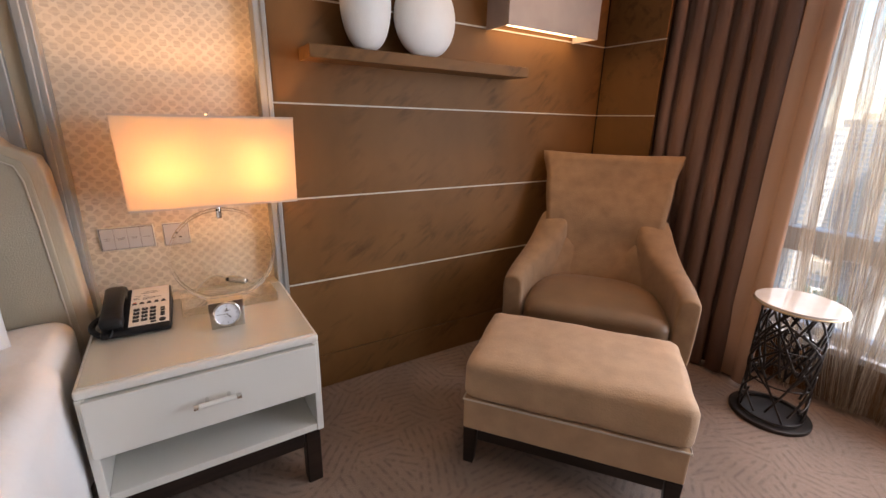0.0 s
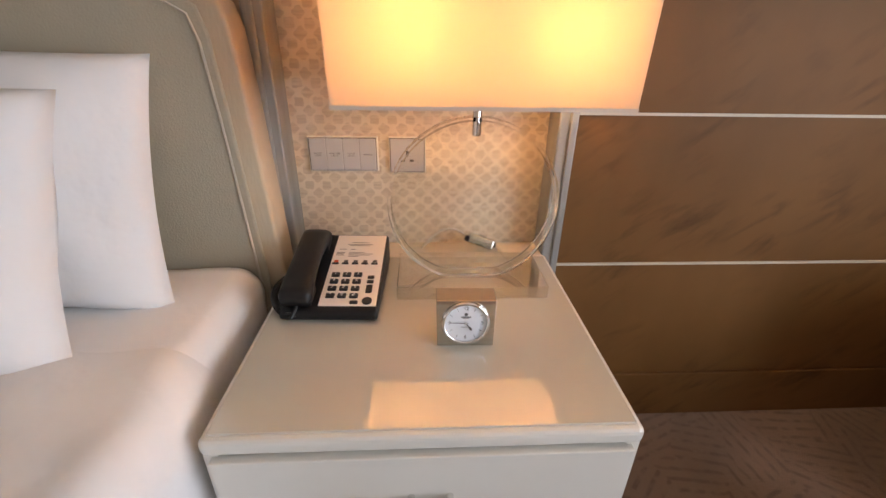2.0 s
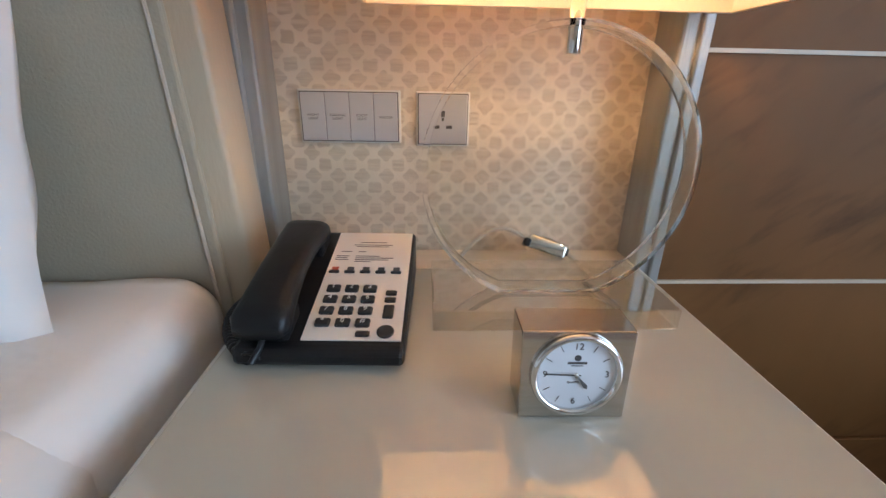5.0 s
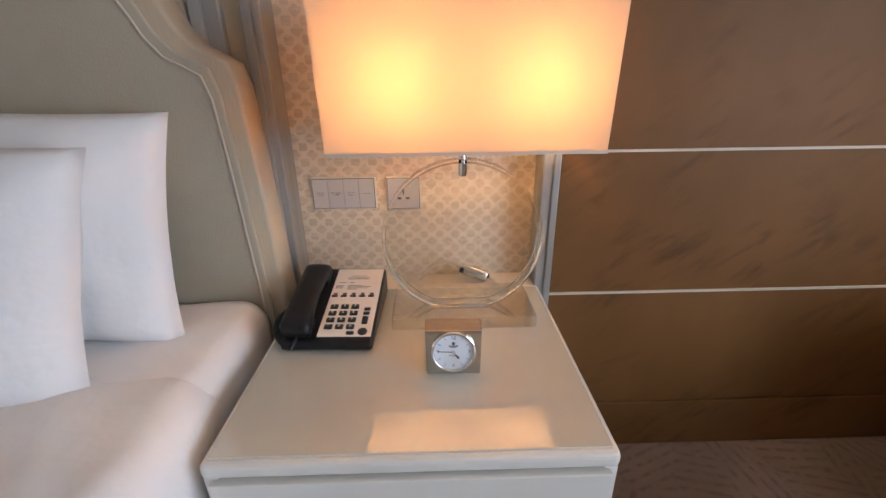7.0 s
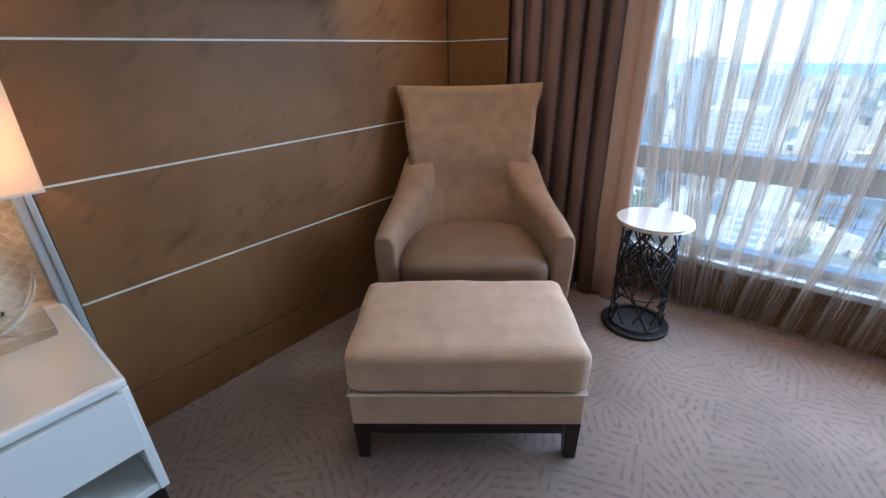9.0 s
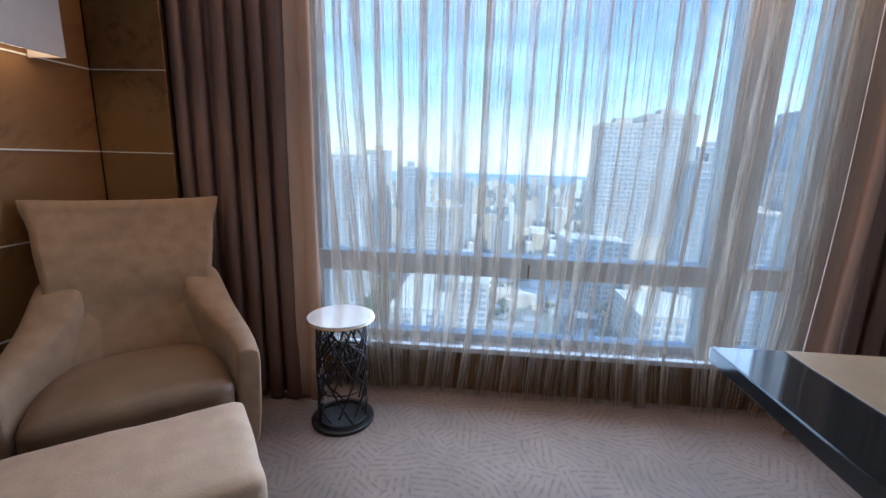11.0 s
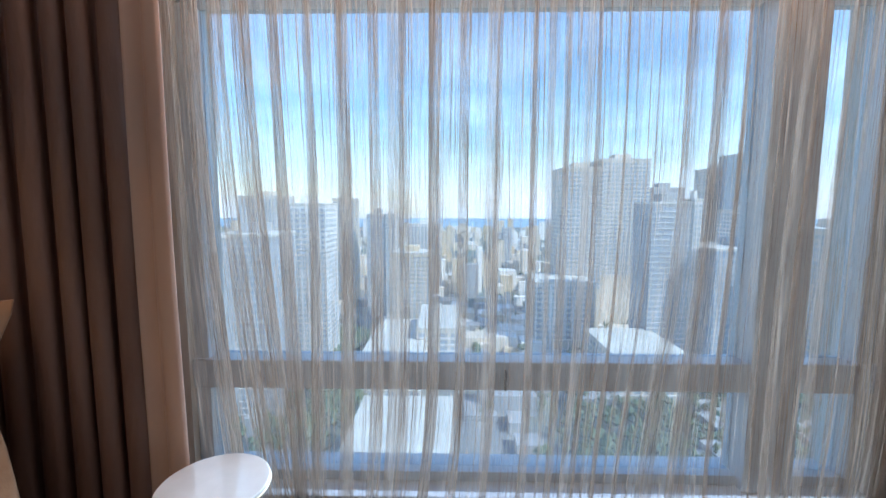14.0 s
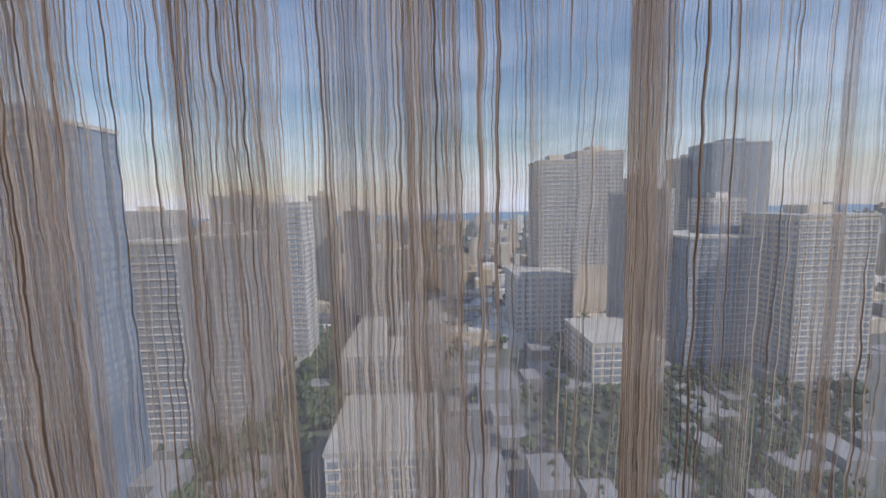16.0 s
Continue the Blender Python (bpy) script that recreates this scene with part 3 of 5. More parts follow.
structure("wall_pocket", box(1.95, 2.17, 0.0, 0.2, 0, 2.62), M_VENEER, "side of the curtain pocket", "wall")
structure("sill", box(2.125, 2.42, -3.52, -0.90, 0.2355, 0.268, 0.006), M_SILL, "pale stone window sill", "window sill")
structure("pelmet", box(1.80, 1.83, -4.6, -0.372, 2.47, 2.62, 0.003), M_CEIL, "plain pelmet board in front of the curtains", "pelmet")
win = thing("window_1", pose(0, 0, 0), "wide fixed window with grey frame and low transom", "window", "", "structure")
part("transom", box(2.185, 2.30, -3.52, -0.90, 0.668, 0.783, 0.006), M_FRAMEAL, win)
part("mullion", box(2.175, 2.31, -3.235, -3.045, 0.268, 2.168, 0.006), M_FRAMEAL, win)
part("top_rail", box(2.20, 2.30, -3.52, -0.90, 2.12, 2.168, 0.004), M_HEADER, win)
part("bottom_rail", box(2.22, 2.30, -3.52, -0.90, 0.268, 0.31, 0.004), M_FRAMEAL, win)
part("side_rail", box(2.20, 2.30, -0.96, -0.902, 0.31, 2.11, 0.004), M_FRAMEAL, win)
part("side_rail", box(2.20, 2.30, -3.518, -3.46, 0.31, 2.11, 0.004), M_FRAMEAL, win)
for y0, y1 in ((-3.045, -0.96), (-3.46, -3.235)):
    for z0, z1 in ((0.31, 0.668), (0.783, 2.11)):
        p = part("pane", box(2.262, 2.270, y0, y1, z0, z1), M_PANE, win)
        p.visible_shadow = False
part("catch", box(2.168, 2.186, -2.124, -2.114, 0.675, 0.755, 0.003), M_BLACKP, win, "small black window catch")


# ---------------------------------------------------------------- curtains
def hanging(y0, y1, x, z0, z1, folds, amp, seed, nz=14, per=14, flare=0.5, wander=0.5, full=2.0, drift=0.0, lap=0.0):
    """A pleated cloth from y0 to y1, with the length along the cloth in its UV map."""
    n = int(folds * per)
    bm = bmesh.new()
    uvl = bm.loops.layers.uv.new("UVMap")
    rows, us = [], []
    for j in range(nz + 1):
        t = j / nz
        z = z1 + (z0 - z1) * t
        row = []
        for i in range(n + 1):
            s = i / n
            ph = s * folds * 2 * math.pi + wander * 6 * noise.noise(Vector((s * folds * 0.45 + seed, t * 0.35, seed))) * (0.6 + 0.4 * t)
            a = amp * (0.55 + 0.9 * abs(noise.noise(Vector((s * folds * 0.6, seed + 9, t * 0.4)))) + flare * t)
            y = y0 + (y1 - y0) * s + 0.55 * a * math.sin(2 * ph) * min(1, t * 3 + 0.3)
            y -= lap * abs(y1 - y0) / folds / (2 * math.pi) * math.sin(ph) * (0.75 + 0.5 * noise.noise(Vector((s * folds * 0.5, seed + 2, t * 0.5))))
            y += drift * t * t * noise.noise(Vector((s * folds * 0.25, seed + 4, t * 1.2)))
            hem = 0.012 * noise.noise(Vector((s * folds, seed, 2.0)))
            row.append(bm.verts.new((x + a * math.sin(ph), y, z + (hem if j == nz else 0))))
        rows.append(row)
    ln = abs(y1 - y0) * full
    for j in range(nz):
        for i in range(n):
            f = bm.faces.new((rows[j][i], rows[j][i + 1], rows[j + 1][i + 1], rows[j + 1][i]))
            f.smooth = True
            for lp, (ii, jj) in zip(f.loops, ((i, j), (i + 1, j), (i + 1, j + 1), (i, j + 1))):
                lp[uvl].uv = (ii / n * ln, z1 + (z0 - z1) * jj / nz)
    return bm


def drape(label, y0, y1, edge0, edge1, x, seed, folds):
    ob = thing("curtain", pose(0, 0, 0), label, "curtain", "blackout drapes at the window")
    a = part("cloth", hanging(y0, y1, x, 0.012, 2.60, folds, 0.033, seed, 12, 14, 0.25, 0.45, 2.0, 0.03), M_DRAPE, ob)
    b = part("leading_edge", hanging(edge0, edge1, x - 0.030, 0.02, 2.60, 0.75, 0.024, seed + 3, 14, 18, 0.3, 0.2, 1.3, 0.10), M_LINING, ob, "paler satin leading edge")
    for o in (a, b):
        so = o.modifiers.new("thick", "SOLIDIFY")
        so.thickness = 0.004
    return ob


drape("mauve-brown blackout curtain drawn beside the veneer wall", -0.320, -0.955, -0.925, -1.045, 1.938, 3.1, 6.5)
drape("mauve-brown blackout curtain gathered beside the desk", -3.50, -4.25, -3.385, -3.515, 1.925, 11.7, 7.5)
tagged(part("sheer_curtain", hanging(-0.94, -3.62, 2.095, 0.018, 2.58, 25, 0.020, 5.3, 26, 20, 0.9, 0.55, 2.2, 0.22, 1.9), M_SHEER),
       "translucent striped voile curtain drawn across the window", "curtain")


# ---------------------------------------------------------------- bed
bed = thing("bed", pose(0, 0, 0), "wide bed with cream padded headboard", "bed")
hb = [(-2.9, 0.10), (-0.638, 0.10), (-0.646, 0.55), (-0.664, 0.95), (-0.672, 1.07), (-0.684, 1.112), (-0.712, 1.128), (-0.745, 1.145), (-0.772, 1.178),
      (-0.790, 1.215), (-0.808, 1.245), (-0.838, 1.262), (-2.9, 1.262)]
part("headboard", prism(hb, -0.105, -0.022, 0.008), M_HEADEDGE, bed, "tan upholstered edge", True)
hb = [(x - 0.016 if x > -2 else x, z + 0.004) for x, z in hb]
hb2 = [(x - 0.018 if x > -2 else x, z - 0.014 if z > 0.2 else z) for x, z in hb]
part("headboard_panel", prism(hb2, -0.113, -0.104, 0.004), M_HEAD, bed, "grey-beige padded leather panel")
for off, yy in ((0.034, -0.115),):
    pts = []
    for (ax, az), (bx2, bz) in zip(hb[1:-1], hb[2:]):
        for k in range(6):
            q = k / 6
            pts.append((ax + (bx2 - ax) * q - off, yy, az + (bz - az) * q - off * 0.8))
    part("piping", tube(pts, 0.0025, 6), M_PIPING, bed, "thin pale piping")
part("base", box(-2.6, -0.72, -2.1, -0.12, 0.06, 0.30, 0.02), M_HEADEDGE, bed)


def bed_cloth(x0, x1, y0, y1, zt, zb, r, seed, amp, sink=0.0):
    """A sheet laid over the mattress that hangs down at its sides."""
    bm = bmesh.new()
    prof = []
    for k in range(41):
        prof.append((x0 + (x1 - r - x0) * (1 - (1 - k / 40) ** 1.8), zt))
    for k in range(1, 8):
        a = math.pi / 2 * k / 8
        prof.append((x1 - r + r * math.sin(a), zt - r + r * math.cos(a)))
    for k in range(0, 8):
        prof.append((x1, zt - r - (zt - r - zb) * k / 7))
    rows = []
    ny = 120
    for j in range(ny + 1):
        y = y0 + (y1 - y0) * j / ny
        row = []
        for k, (x, z) in enumerate(prof):
            w = noise.noise(Vector((x * 3 + seed, y * 4, z * 3))) + 0.4 * noise.noise(Vector((x * 9, y * 10 + seed, z * 4)))
            hang = max(0.0, (zt - z) / (zt - zb))
            low = sink * max(0.0, 1 - (y1 - y) / 0.16) ** 2
            bend = noise.noise(Vector((x * 2.2 + y * 2.6 + seed, y * 1.3 - x * 1.5, 7.0)))
            crease = 0.011 * max(0.0, 1 - 9 * abs(bend)) * max(0.0, noise.noise(Vector((x * 2, y * 2, seed))) + 0.25)
            row.append(bm.verts.new((x - low * 0.8 + amp * hang * (1.2 * math.sin(y * 21 + 2 * noise.noise(Vector((y * 2, seed, 0)))) + w), y, z - low + (crease + amp * 0.7 * w) * (1 - hang))))
        rows.append(row)
    for j in range(ny):
        for k in range(len(prof) - 1):
            f = bm.faces.new((rows[j][k], rows[j][k + 1], rows[j + 1][k + 1], rows[j + 1][k]))
            f.smooth = True
    bm.faces.new(rows[0][::-1])
    bm.faces.new(rows[-1])
    bmesh.ops.recalc_face_normals(bm, faces=bm.faces[:])
    return bm


part("mattress", bed_cloth(-2.6, -0.690, -2.08, -0.125, 0.612, 0.16, 0.050, 1.0, 0.014), M_LINEN, bed, "white sheeted mattress")
tagged(part("duvet", bed_cloth(-2.6, -0.672, -2.06, -0.37, 0.632, 0.12, 0.060, 7.0, 0.016, 0.026), M_LINEN), "white cotton duvet spread over the bed", "duvet")


def pillow_mesh(w, h, d, seed):
    bm = bmesh.new()
    n = 26
    rows = {}
    for side in (1, -1):
        for j in range(n + 1):
            for i in range(n + 1):
                u, v = 2 * i / n - 1, 2 * j / n - 1
                rim = i in (0, n) or j in (0, n)
                if rim and side == -1:
                    rows[side, i, j] = rows[1, i, j]
                    continue
                th = max(0.0, (1 - abs(u) ** 3.0) * (1 - abs(v) ** 3.0)) ** 0.55
                px = u * w / 2 * (1 - 0.07 * (1 - abs(u)) * 0 - 0.05 * (1 - v * v) * abs(u))
                pz = v * h / 2 * (1 - 0.06 * (1 - u * u) * abs(v))
                k = noise.noise(Vector((px * 7 + seed, pz * 7, side))) * 0.030 + noise.noise(Vector((px * 18 + seed, pz * 10, side))) * 0.014
                rows[side, i, j] = bm.verts.new((px, -side * (th * d / 2 + (k if not rim else 0) * th), pz))
        for j in range(n):
            for i in range(n):
                vs = [rows[side, i, j], rows[side, i + 1, j], rows[side, i + 1, j + 1], rows[side, i, j + 1]]
                f = bm.faces.new(vs if side == 1 else vs[::-1])
                f.smooth = True
    return bm


tagged(part("pillow", pillow_mesh(0.72, 0.45, 0.17, 2.0), M_LINEN, None, "", True, pose(-1.150, -0.225, 0.828, -12, 3.0, 2)),
       "white pillow leaning on the headboard", "pillow", "pillows on the bed")
tagged(part("pillow", pillow_mesh(0.70, 0.44, 0.18, 8.0), M_LINEN, None, "", True, pose(-1.205, -0.385, 0.805, -17, 4.5, 4)),
       "white pillow leaning on the pillow behind it", "pillow", "pillows on the bed")
tagged(part("pillow", pillow_mesh(0.74, 0.50, 0.17, 5.0), M_LINEN, None, "", True, pose(-2.05, -0.225, 0.83, -12, 2, 0)),
       "white pillow leaning on the headboard", "pillow", "pillows on the bed")

# ---------------------------------------------------------------- nightstand
ns = thing("nightstand", pose(0, 0, 0), "cream lacquered nightstand with glass top and one drawer", "nightstand")
NX0, NX1, NYF, NZ = -0.645, -0.035, -0.541, 0.580
part("top", box(NX0, NX1, NYF, 0.0635, 0.550, NZ - 0.002, 0.009, 3), M_CREAM, ns)
part("back_strip", box(NX0 + 0.012, NX1 - 0.012, -0.020, 0.062, NZ - 0.003, NZ + 0.001, 0.001, 1), M_NSTOP, ns, "pale wood strip at the back edge")
part("glass_top", box(NX0 + 0.010, NX1 - 0.010, NYF + 0.012, -0.021, NZ - 0.003, NZ + 0.001, 0.001, 1), M_TOPGLASS, ns, "glossy grey-beige glass inlay")
for a, b in ((NX0, NX0 + 0.022), (NX1 - 0.022, NX1)):
    part("side_panel", box(a, b, NYF + 0.006, 0.022, 0.215, 0.5495, 0.003), M_CREAM, ns)
part("bottom_panel", box(NX0 + 0.0225, NX1 - 0.0225, NYF + 0.010, 0.02, 0.215, 0.240, 0.002), M_CREAM, ns)
part("back_panel", box(NX0 + 0.0225, NX1 - 0.0225, 0.0, 0.018, 0.241, 0.549), M_CREAM, ns)
part("divider", box(NX0 + 0.0225, NX1 - 0.0225, NYF + 0.03, -0.001, 0.352, 0.367), M_CREAM, ns)
dr = part("drawer", box(NX0 + 0.012, NX1 - 0.012, NYF - 0.006, NYF + 0.025, 0.372, 0.545, 0.002), M_CREAM, ns)
hy = NYF - 0.036
part("handle", tube([(-0.385, hy, 0.463), (-0.285, hy, 0.463)], 0.0075, 16), M_CREAM, dr, "cream bar handle with chrome posts")
for hx in (-0.363, -0.307):
    part("handle_post", tube([(hx, NYF - 0.005, 0.463), (hx, hy, 0.463)], 0.0055, 12), M_CHROME, dr, "chrome handle post")
for hx in (-0.392, -0.283):
    part("handle_cap", tube([(hx - 0.006, hy, 0.463), (hx + 0.006, hy, 0.463)], 0.0085, 16), M_CHROME, dr, "chrome end cap")
for lx in (NX0 + 0.012, NX1 - 0.062):
    for ly in (NYF + 0.014, -0.045):
        part("leg", box(lx, lx + 0.05, ly, ly + 0.05, 0.0, 0.2145, 0.004), M_DARK, ns, "dark espresso wood leg")
part("rail", box(NX0 + 0.063, NX1 - 0.063, NYF + 0.018, NYF + 0.05, 0.155, 0.2145, 0.003), M_DARK, ns, "dark espresso wood rail")

# ---------------------------------------------------------------- bedside lamp
lp = thing("table_lamp", pose(-0.243, -0.150, 0.5815), "table lamp with clear disc base and lit cream rectangular shade", "table lamp")
part("base", box(-0.153, 0.157, -0.062, 0.098, 0.0, 0.028, 0.002), M_ACRYL, lp, "clear acrylic block")
RN, RC, RO, RI, RT = 128, 0.184, 0.168, 0.1615, 0.014
ring, rr, disc_rows = bmesh.new(), [], []
for k in range(RN):
    a = 2 * math.pi * k / RN
    c, s = math.cos(a), math.sin(a)
    zo, zi = max(0.0285 - RC, RO * s), max(0.0335 - RC, RI * s)
    rr.append([ring.verts.new((RO * c, -RT, RC + zo)), ring.verts.new((RO * c, RT, RC + zo)), ring.verts.new((RI * c, RT, RC + zi)), ring.verts.new((RI * c, -RT, RC + zi))])
    disc_rows.append((RI * 0.998 * c, RC + 0.998 * zi))
for k in range(RN):
    A, B = rr[k], rr[(k + 1) % RN]
    for q in range(4):
        ring.faces.new((A[q], A[(q + 1) % 4], B[(q + 1) % 4], B[q]))
bmesh.ops.recalc_face_normals(ring, faces=ring.faces[:])
part("rim", ring, M_RING, lp, "polished clear rim of the disc")
part("disc", prism(disc_rows, -RT + 0.001, RT - 0.001), M_DISC, lp, "clear acrylic disc standing on edge")
part("stem", cyl(0.0085, 0.318, 0.372, 24, None, 0.001), M_CHROME, lp, "chrome stem", True)
part("spreader", tube([(-0.243, 0, 0.648), (0.243, 0, 0.648)], 0.003), M_CHROME, lp)
part("rod", cyl(0.004, 0.372, 0.656, 12), M_CHROME, lp)
part("finial", cyl(0.007, 0.656, 0.668, 16, 0.004), M_CHROME, lp, "chrome finial", True)
sh = bmesh.new()
loops = []
SZ0, SZ1 = 0.378, 0.656
for z, kx, ky in ((SZ0, 0.241, 0.108), (SZ0, 0.238, 0.105), (SZ1, 0.244, 0.105), (SZ1, 0.247, 0.108)):
    loops.append([sh.verts.new((sx * kx, sy * ky, z)) for sx, sy in ((-1, -1), (1, -1), (1, 1), (-1, 1))])
for a, b in ((1, 0), (0, 3), (3, 2), (2, 1)):
    for q in range(4):
        sh.faces.new((loops[a][q], loops[a][(q + 1) % 4], loops[b][(q + 1) % 4], loops[b][q]))
bmesh.ops.recalc_face_normals(sh, faces=sh.faces[:])
part("shade", sh, M_SHADE, lp, "lit cream cloth shade")
part("shade_diffuser", box(-0.214, 0.214, -0.084, 0.084, SZ0 + 0.012, SZ0 + 0.015), M_FROST, lp, "lit cream panel under the shade")
for z, kx, ky in ((SZ0 + 0.002, 0.2415, 0.1085), (SZ1 - 0.002, 0.2475, 0.1085)):
    for sg in (-1, 1):
        part("shade_trim", box(-kx, kx, sg * ky - 0.0008, sg * ky + 0.0008, z - 0.003, z + 0.003), M_PIPING, lp)
        part("shade_trim", box(sg * kx - 0.0008, sg * kx + 0.0008, -ky + 0.0009, ky - 0.0009, z - 0.003, z + 0.003), M_PIPING, lp)
for bx_ in (-0.122, 0.128):
    part("socket", cyl(0.012, 0.44, 0.468, 16, None, 0, Matrix.Translation((bx_, 0, 0))), M_CHROME, lp)
part("lamp_arm", tube([(-0.122, 0, 0.44), (0.128, 0, 0.44)], 0.004), M_CHROME, lp)
# lamp cord with its switch, looped behind the ring
cordpts = []
for k in range(25):
    q = k / 24
    cordpts.append((-0.345 + 0.115 * q, 0.018 + 0.006 * math.sin(q * 3), 0.586 + 0.050 * math.sin(q * math.pi * 0.80)))
cord = thing("lamp_cord", pose(0, 0, 0), "clear lamp cord with inline switch lying behind the lamp", "cord")
part("wire", tube(cordpts, 0.0036, 8), M_CORDC, cord, "", True)
part("switch_body", box(-0.034, 0.034, -0.017, 0.017, -0.014, 0.014, 0.006, 3), M_CHROME, cord, "silvery switch housing", True, pose(-0.198, 0.010, 0.607, -25, 16, -14))
part("rocker", box(-0.011, 0.011, -0.008, 0.008, 0.0, 0.0165, 0.003), M_BLACKP, cord, "black rocker", False, pose(-0.199, 0.008, 0.607, -25, 16, -14))
for dx, dz in ((-0.034, 0.009), (0.032, -0.009)):
    part("switch_end", box(-0.006, 0.006, -0.012, 0.012, -0.007, 0.007, 0.003), M_BLACKP, cord, "dark cord grip", False, pose(-0.198 + dx, 0.010, 0.607 + dz, -25, 16, -14))
part("wire", tube([(-0.163, 0.006, 0.597), (-0.152, -0.004, 0.590), (-0.146, -0.016, 0.5850), (-0.14, -0.045, 0.5850)], 0.0036, 8), M_CORDC, cord, "", True)

# ---------------------------------------------------------------- telephone
ph = thing("telephone", pose(-0.514, -0.164, 0.5815, 0, 0, -2) @ Matrix.Scale(1.09, 4), "black desk telephone with cream faceplate and coiled cord", "telephone")
PW, PD = 0.083, 0.111
bm = bmesh.new()
side = [(-PD, 0.004), (-PD - 0.002, 0.016), (-PD + 0.004, 0.022), (PD - 0.006, 0.066), (PD, 0.062), (PD, 0.004)]
lo = [bm.verts.new((-PW, y, z)) for y, z in side]
hi_ = [bm.verts.new((PW, y, z)) for y, z in side]
bm.faces.new(lo)
bm.faces.new(hi_[::-1])
for k in range(len(side)):
    bm.faces.new((lo[k], hi_[k], hi_[(k + 1) % len(side)], lo[(k + 1) % len(side)]))
bmesh.ops.recalc_face_normals(bm, faces=bm.faces[:])
bmesh.ops.bevel(bm, geom=bm.edges[:], offset=0.005, segments=2, profile=0.5, affect="EDGES")
part("body", bm, M_BLACKP, ph)
TILT = math.degrees(math.atan2(0.044, 2 * PD - 0.010))
face = pose(0, -PD + 0.004, 0.0222, TILT, 0, 0)      # sloping top of the set: x across, y up the slope


def on_face(x, y, z=0.0):
    return face @ pose(x, y, z)


fp = part("faceplate", box(-0.020, 0.079, 0.010, 0.213, 0, 0.0016, 0.0007, 2), M_FACEP, ph, "cream printed faceplate", False, face)
keys = (("1", "2", "3"), ("4", "5", "6"), ("7", "8", "9"), ("*", "0", "#"))
for r, row in enumerate(keys):
    for c, ch in enumerate(row):
        kx, ky = -0.003 + c * 0.0205, 0.088 - r * 0.0185
        kb = part("key", box(-0.0078, 0.0078, -0.0058, 0.0058, 0, 0.0045, 0.0022, 2), M_KEYP, ph, "", False, on_face(kx, ky, 0.0014))
        lettering("digit", ch, 0.0085, M_WHITEINK, kb, pose(0, 0.0002, 0.0054))
for k in range(5):
    part("speed_key", box(-0.0062, 0.0062, -0.0022, 0.0022, 0, 0.003, 0.0009, 1), M_KEYP, ph, "", False, on_face(-0.010 + k * 0.0185, 0.121, 0.0014))
    part("icon", box(-0.0040, 0.0040, -0.0032, 0.0032, 0, 0.0003), M_REDINK if k == 0 else M_INK, ph, "red emergency icon" if k == 0 else "", False, on_face(-0.010 + k * 0.0185, 0.129, 0.0016))
for (kx, ky, w, h) in ((0.0625, 0.082, 0.0062, 0.0042), (0.0625, 0.070, 0.0062, 0.0042), (0.0625, 0.051, 0.0056, 0.0105), (0.040, 0.0175, 0.0072, 0.004)):
    part("function_key", box(-w, w, -h, h, 0, 0.003, 0.002, 2), M_KEYP, ph, "", False, on_face(kx, ky, 0.0014))
part("speaker_key", cyl(0.0088, 0, 0.003, 28, None, 0.001), M_KEYP, ph, "round speaker key", True, on_face(0.0625, 0.021, 0.0014))
for yy, a, b in ((0.188, 0.012, 0.046), (0.182, 0.004, 0.054), (0.178, 0.008, 0.050), (0.166, -0.010, 0.004), (0.166, 0.012, 0.022), (0.156, -0.014, 0.002), (0.152, -0.014, 0.0),
                 (0.148, -0.014, 0.002), (0.156, 0.010, 0.040), (0.152, 0.010, 0.058), (0.148, 0.010, 0.052), (0.144, 0.010, 0.030)):
    part("print_line", box(a, b, yy - 0.0006, yy + 0.0006, 0.0014, 0.00185), M_INK, ph, "", False, face)
hs_ = bmesh.new()
stations = []
for k in range(19):
    q = k / 18
    y = 0.000 + 0.196 * q
    arch = math.sin(math.pi * q)
    zc = 0.019 + 0.011 * arch
    hw = 0.0295 - 0.005 * arch
    hh = 0.016 - 0.003 * arch
    if k in (0, 18):
        hw, hh = hw * 0.80, hh * 0.55
    stations.append([hs_.verts.new((-0.0545 + hw * math.copysign(abs(math.cos(a)) ** 0.6, math.cos(a)), y, zc + hh * math.copysign(abs(math.sin(a)) ** 0.7, math.sin(a)))) for a in [2 * math.pi * i / 20 for i in range(20)]])
for A, B in zip(stations, stations[1:]):
    for i in range(20):
        hs_.faces.new((A[i], A[(i + 1) % 20], B[(i + 1) % 20], B[i]))
hs_.faces.new(stations[0][::-1])
hs_.faces.new(stations[-1])
bmesh.ops.recalc_face_normals(hs_, faces=hs_.faces[:])
part("handset", hs_, M_BLACKP, ph, "black curved handset", True, face)
for yy in (0.030, 0.176):
    part("cradle", box(-0.078, -0.030, yy - 0.022, yy + 0.022, -0.002, 0.020, 0.005), M_BLACKP, ph, "", False, face)
coil = []
for k in range(420):
    q = k / 419
    a = q * 2 * math.pi * 34
    cx = -0.062 - 0.048 * math.sin(q * math.pi) ** 0.7
    cy = -0.112 + 0.15 * q
    cz = 0.012 + 0.014 * q
    coil.append((cx + 0.0068 * math.cos(a), cy, cz + 0.0068 * math.sin(a)))
part("coiled_cord", tube(coil, 0.0019, 6), M_BLACKP, ph, "black coiled cord", True)
part("cord_plug", tube([(-0.062, -0.118, 0.012), (-0.056, -0.108, 0.022), (-0.054, -0.100, 0.030)], 0.0032, 8), M_BLACKP, ph)
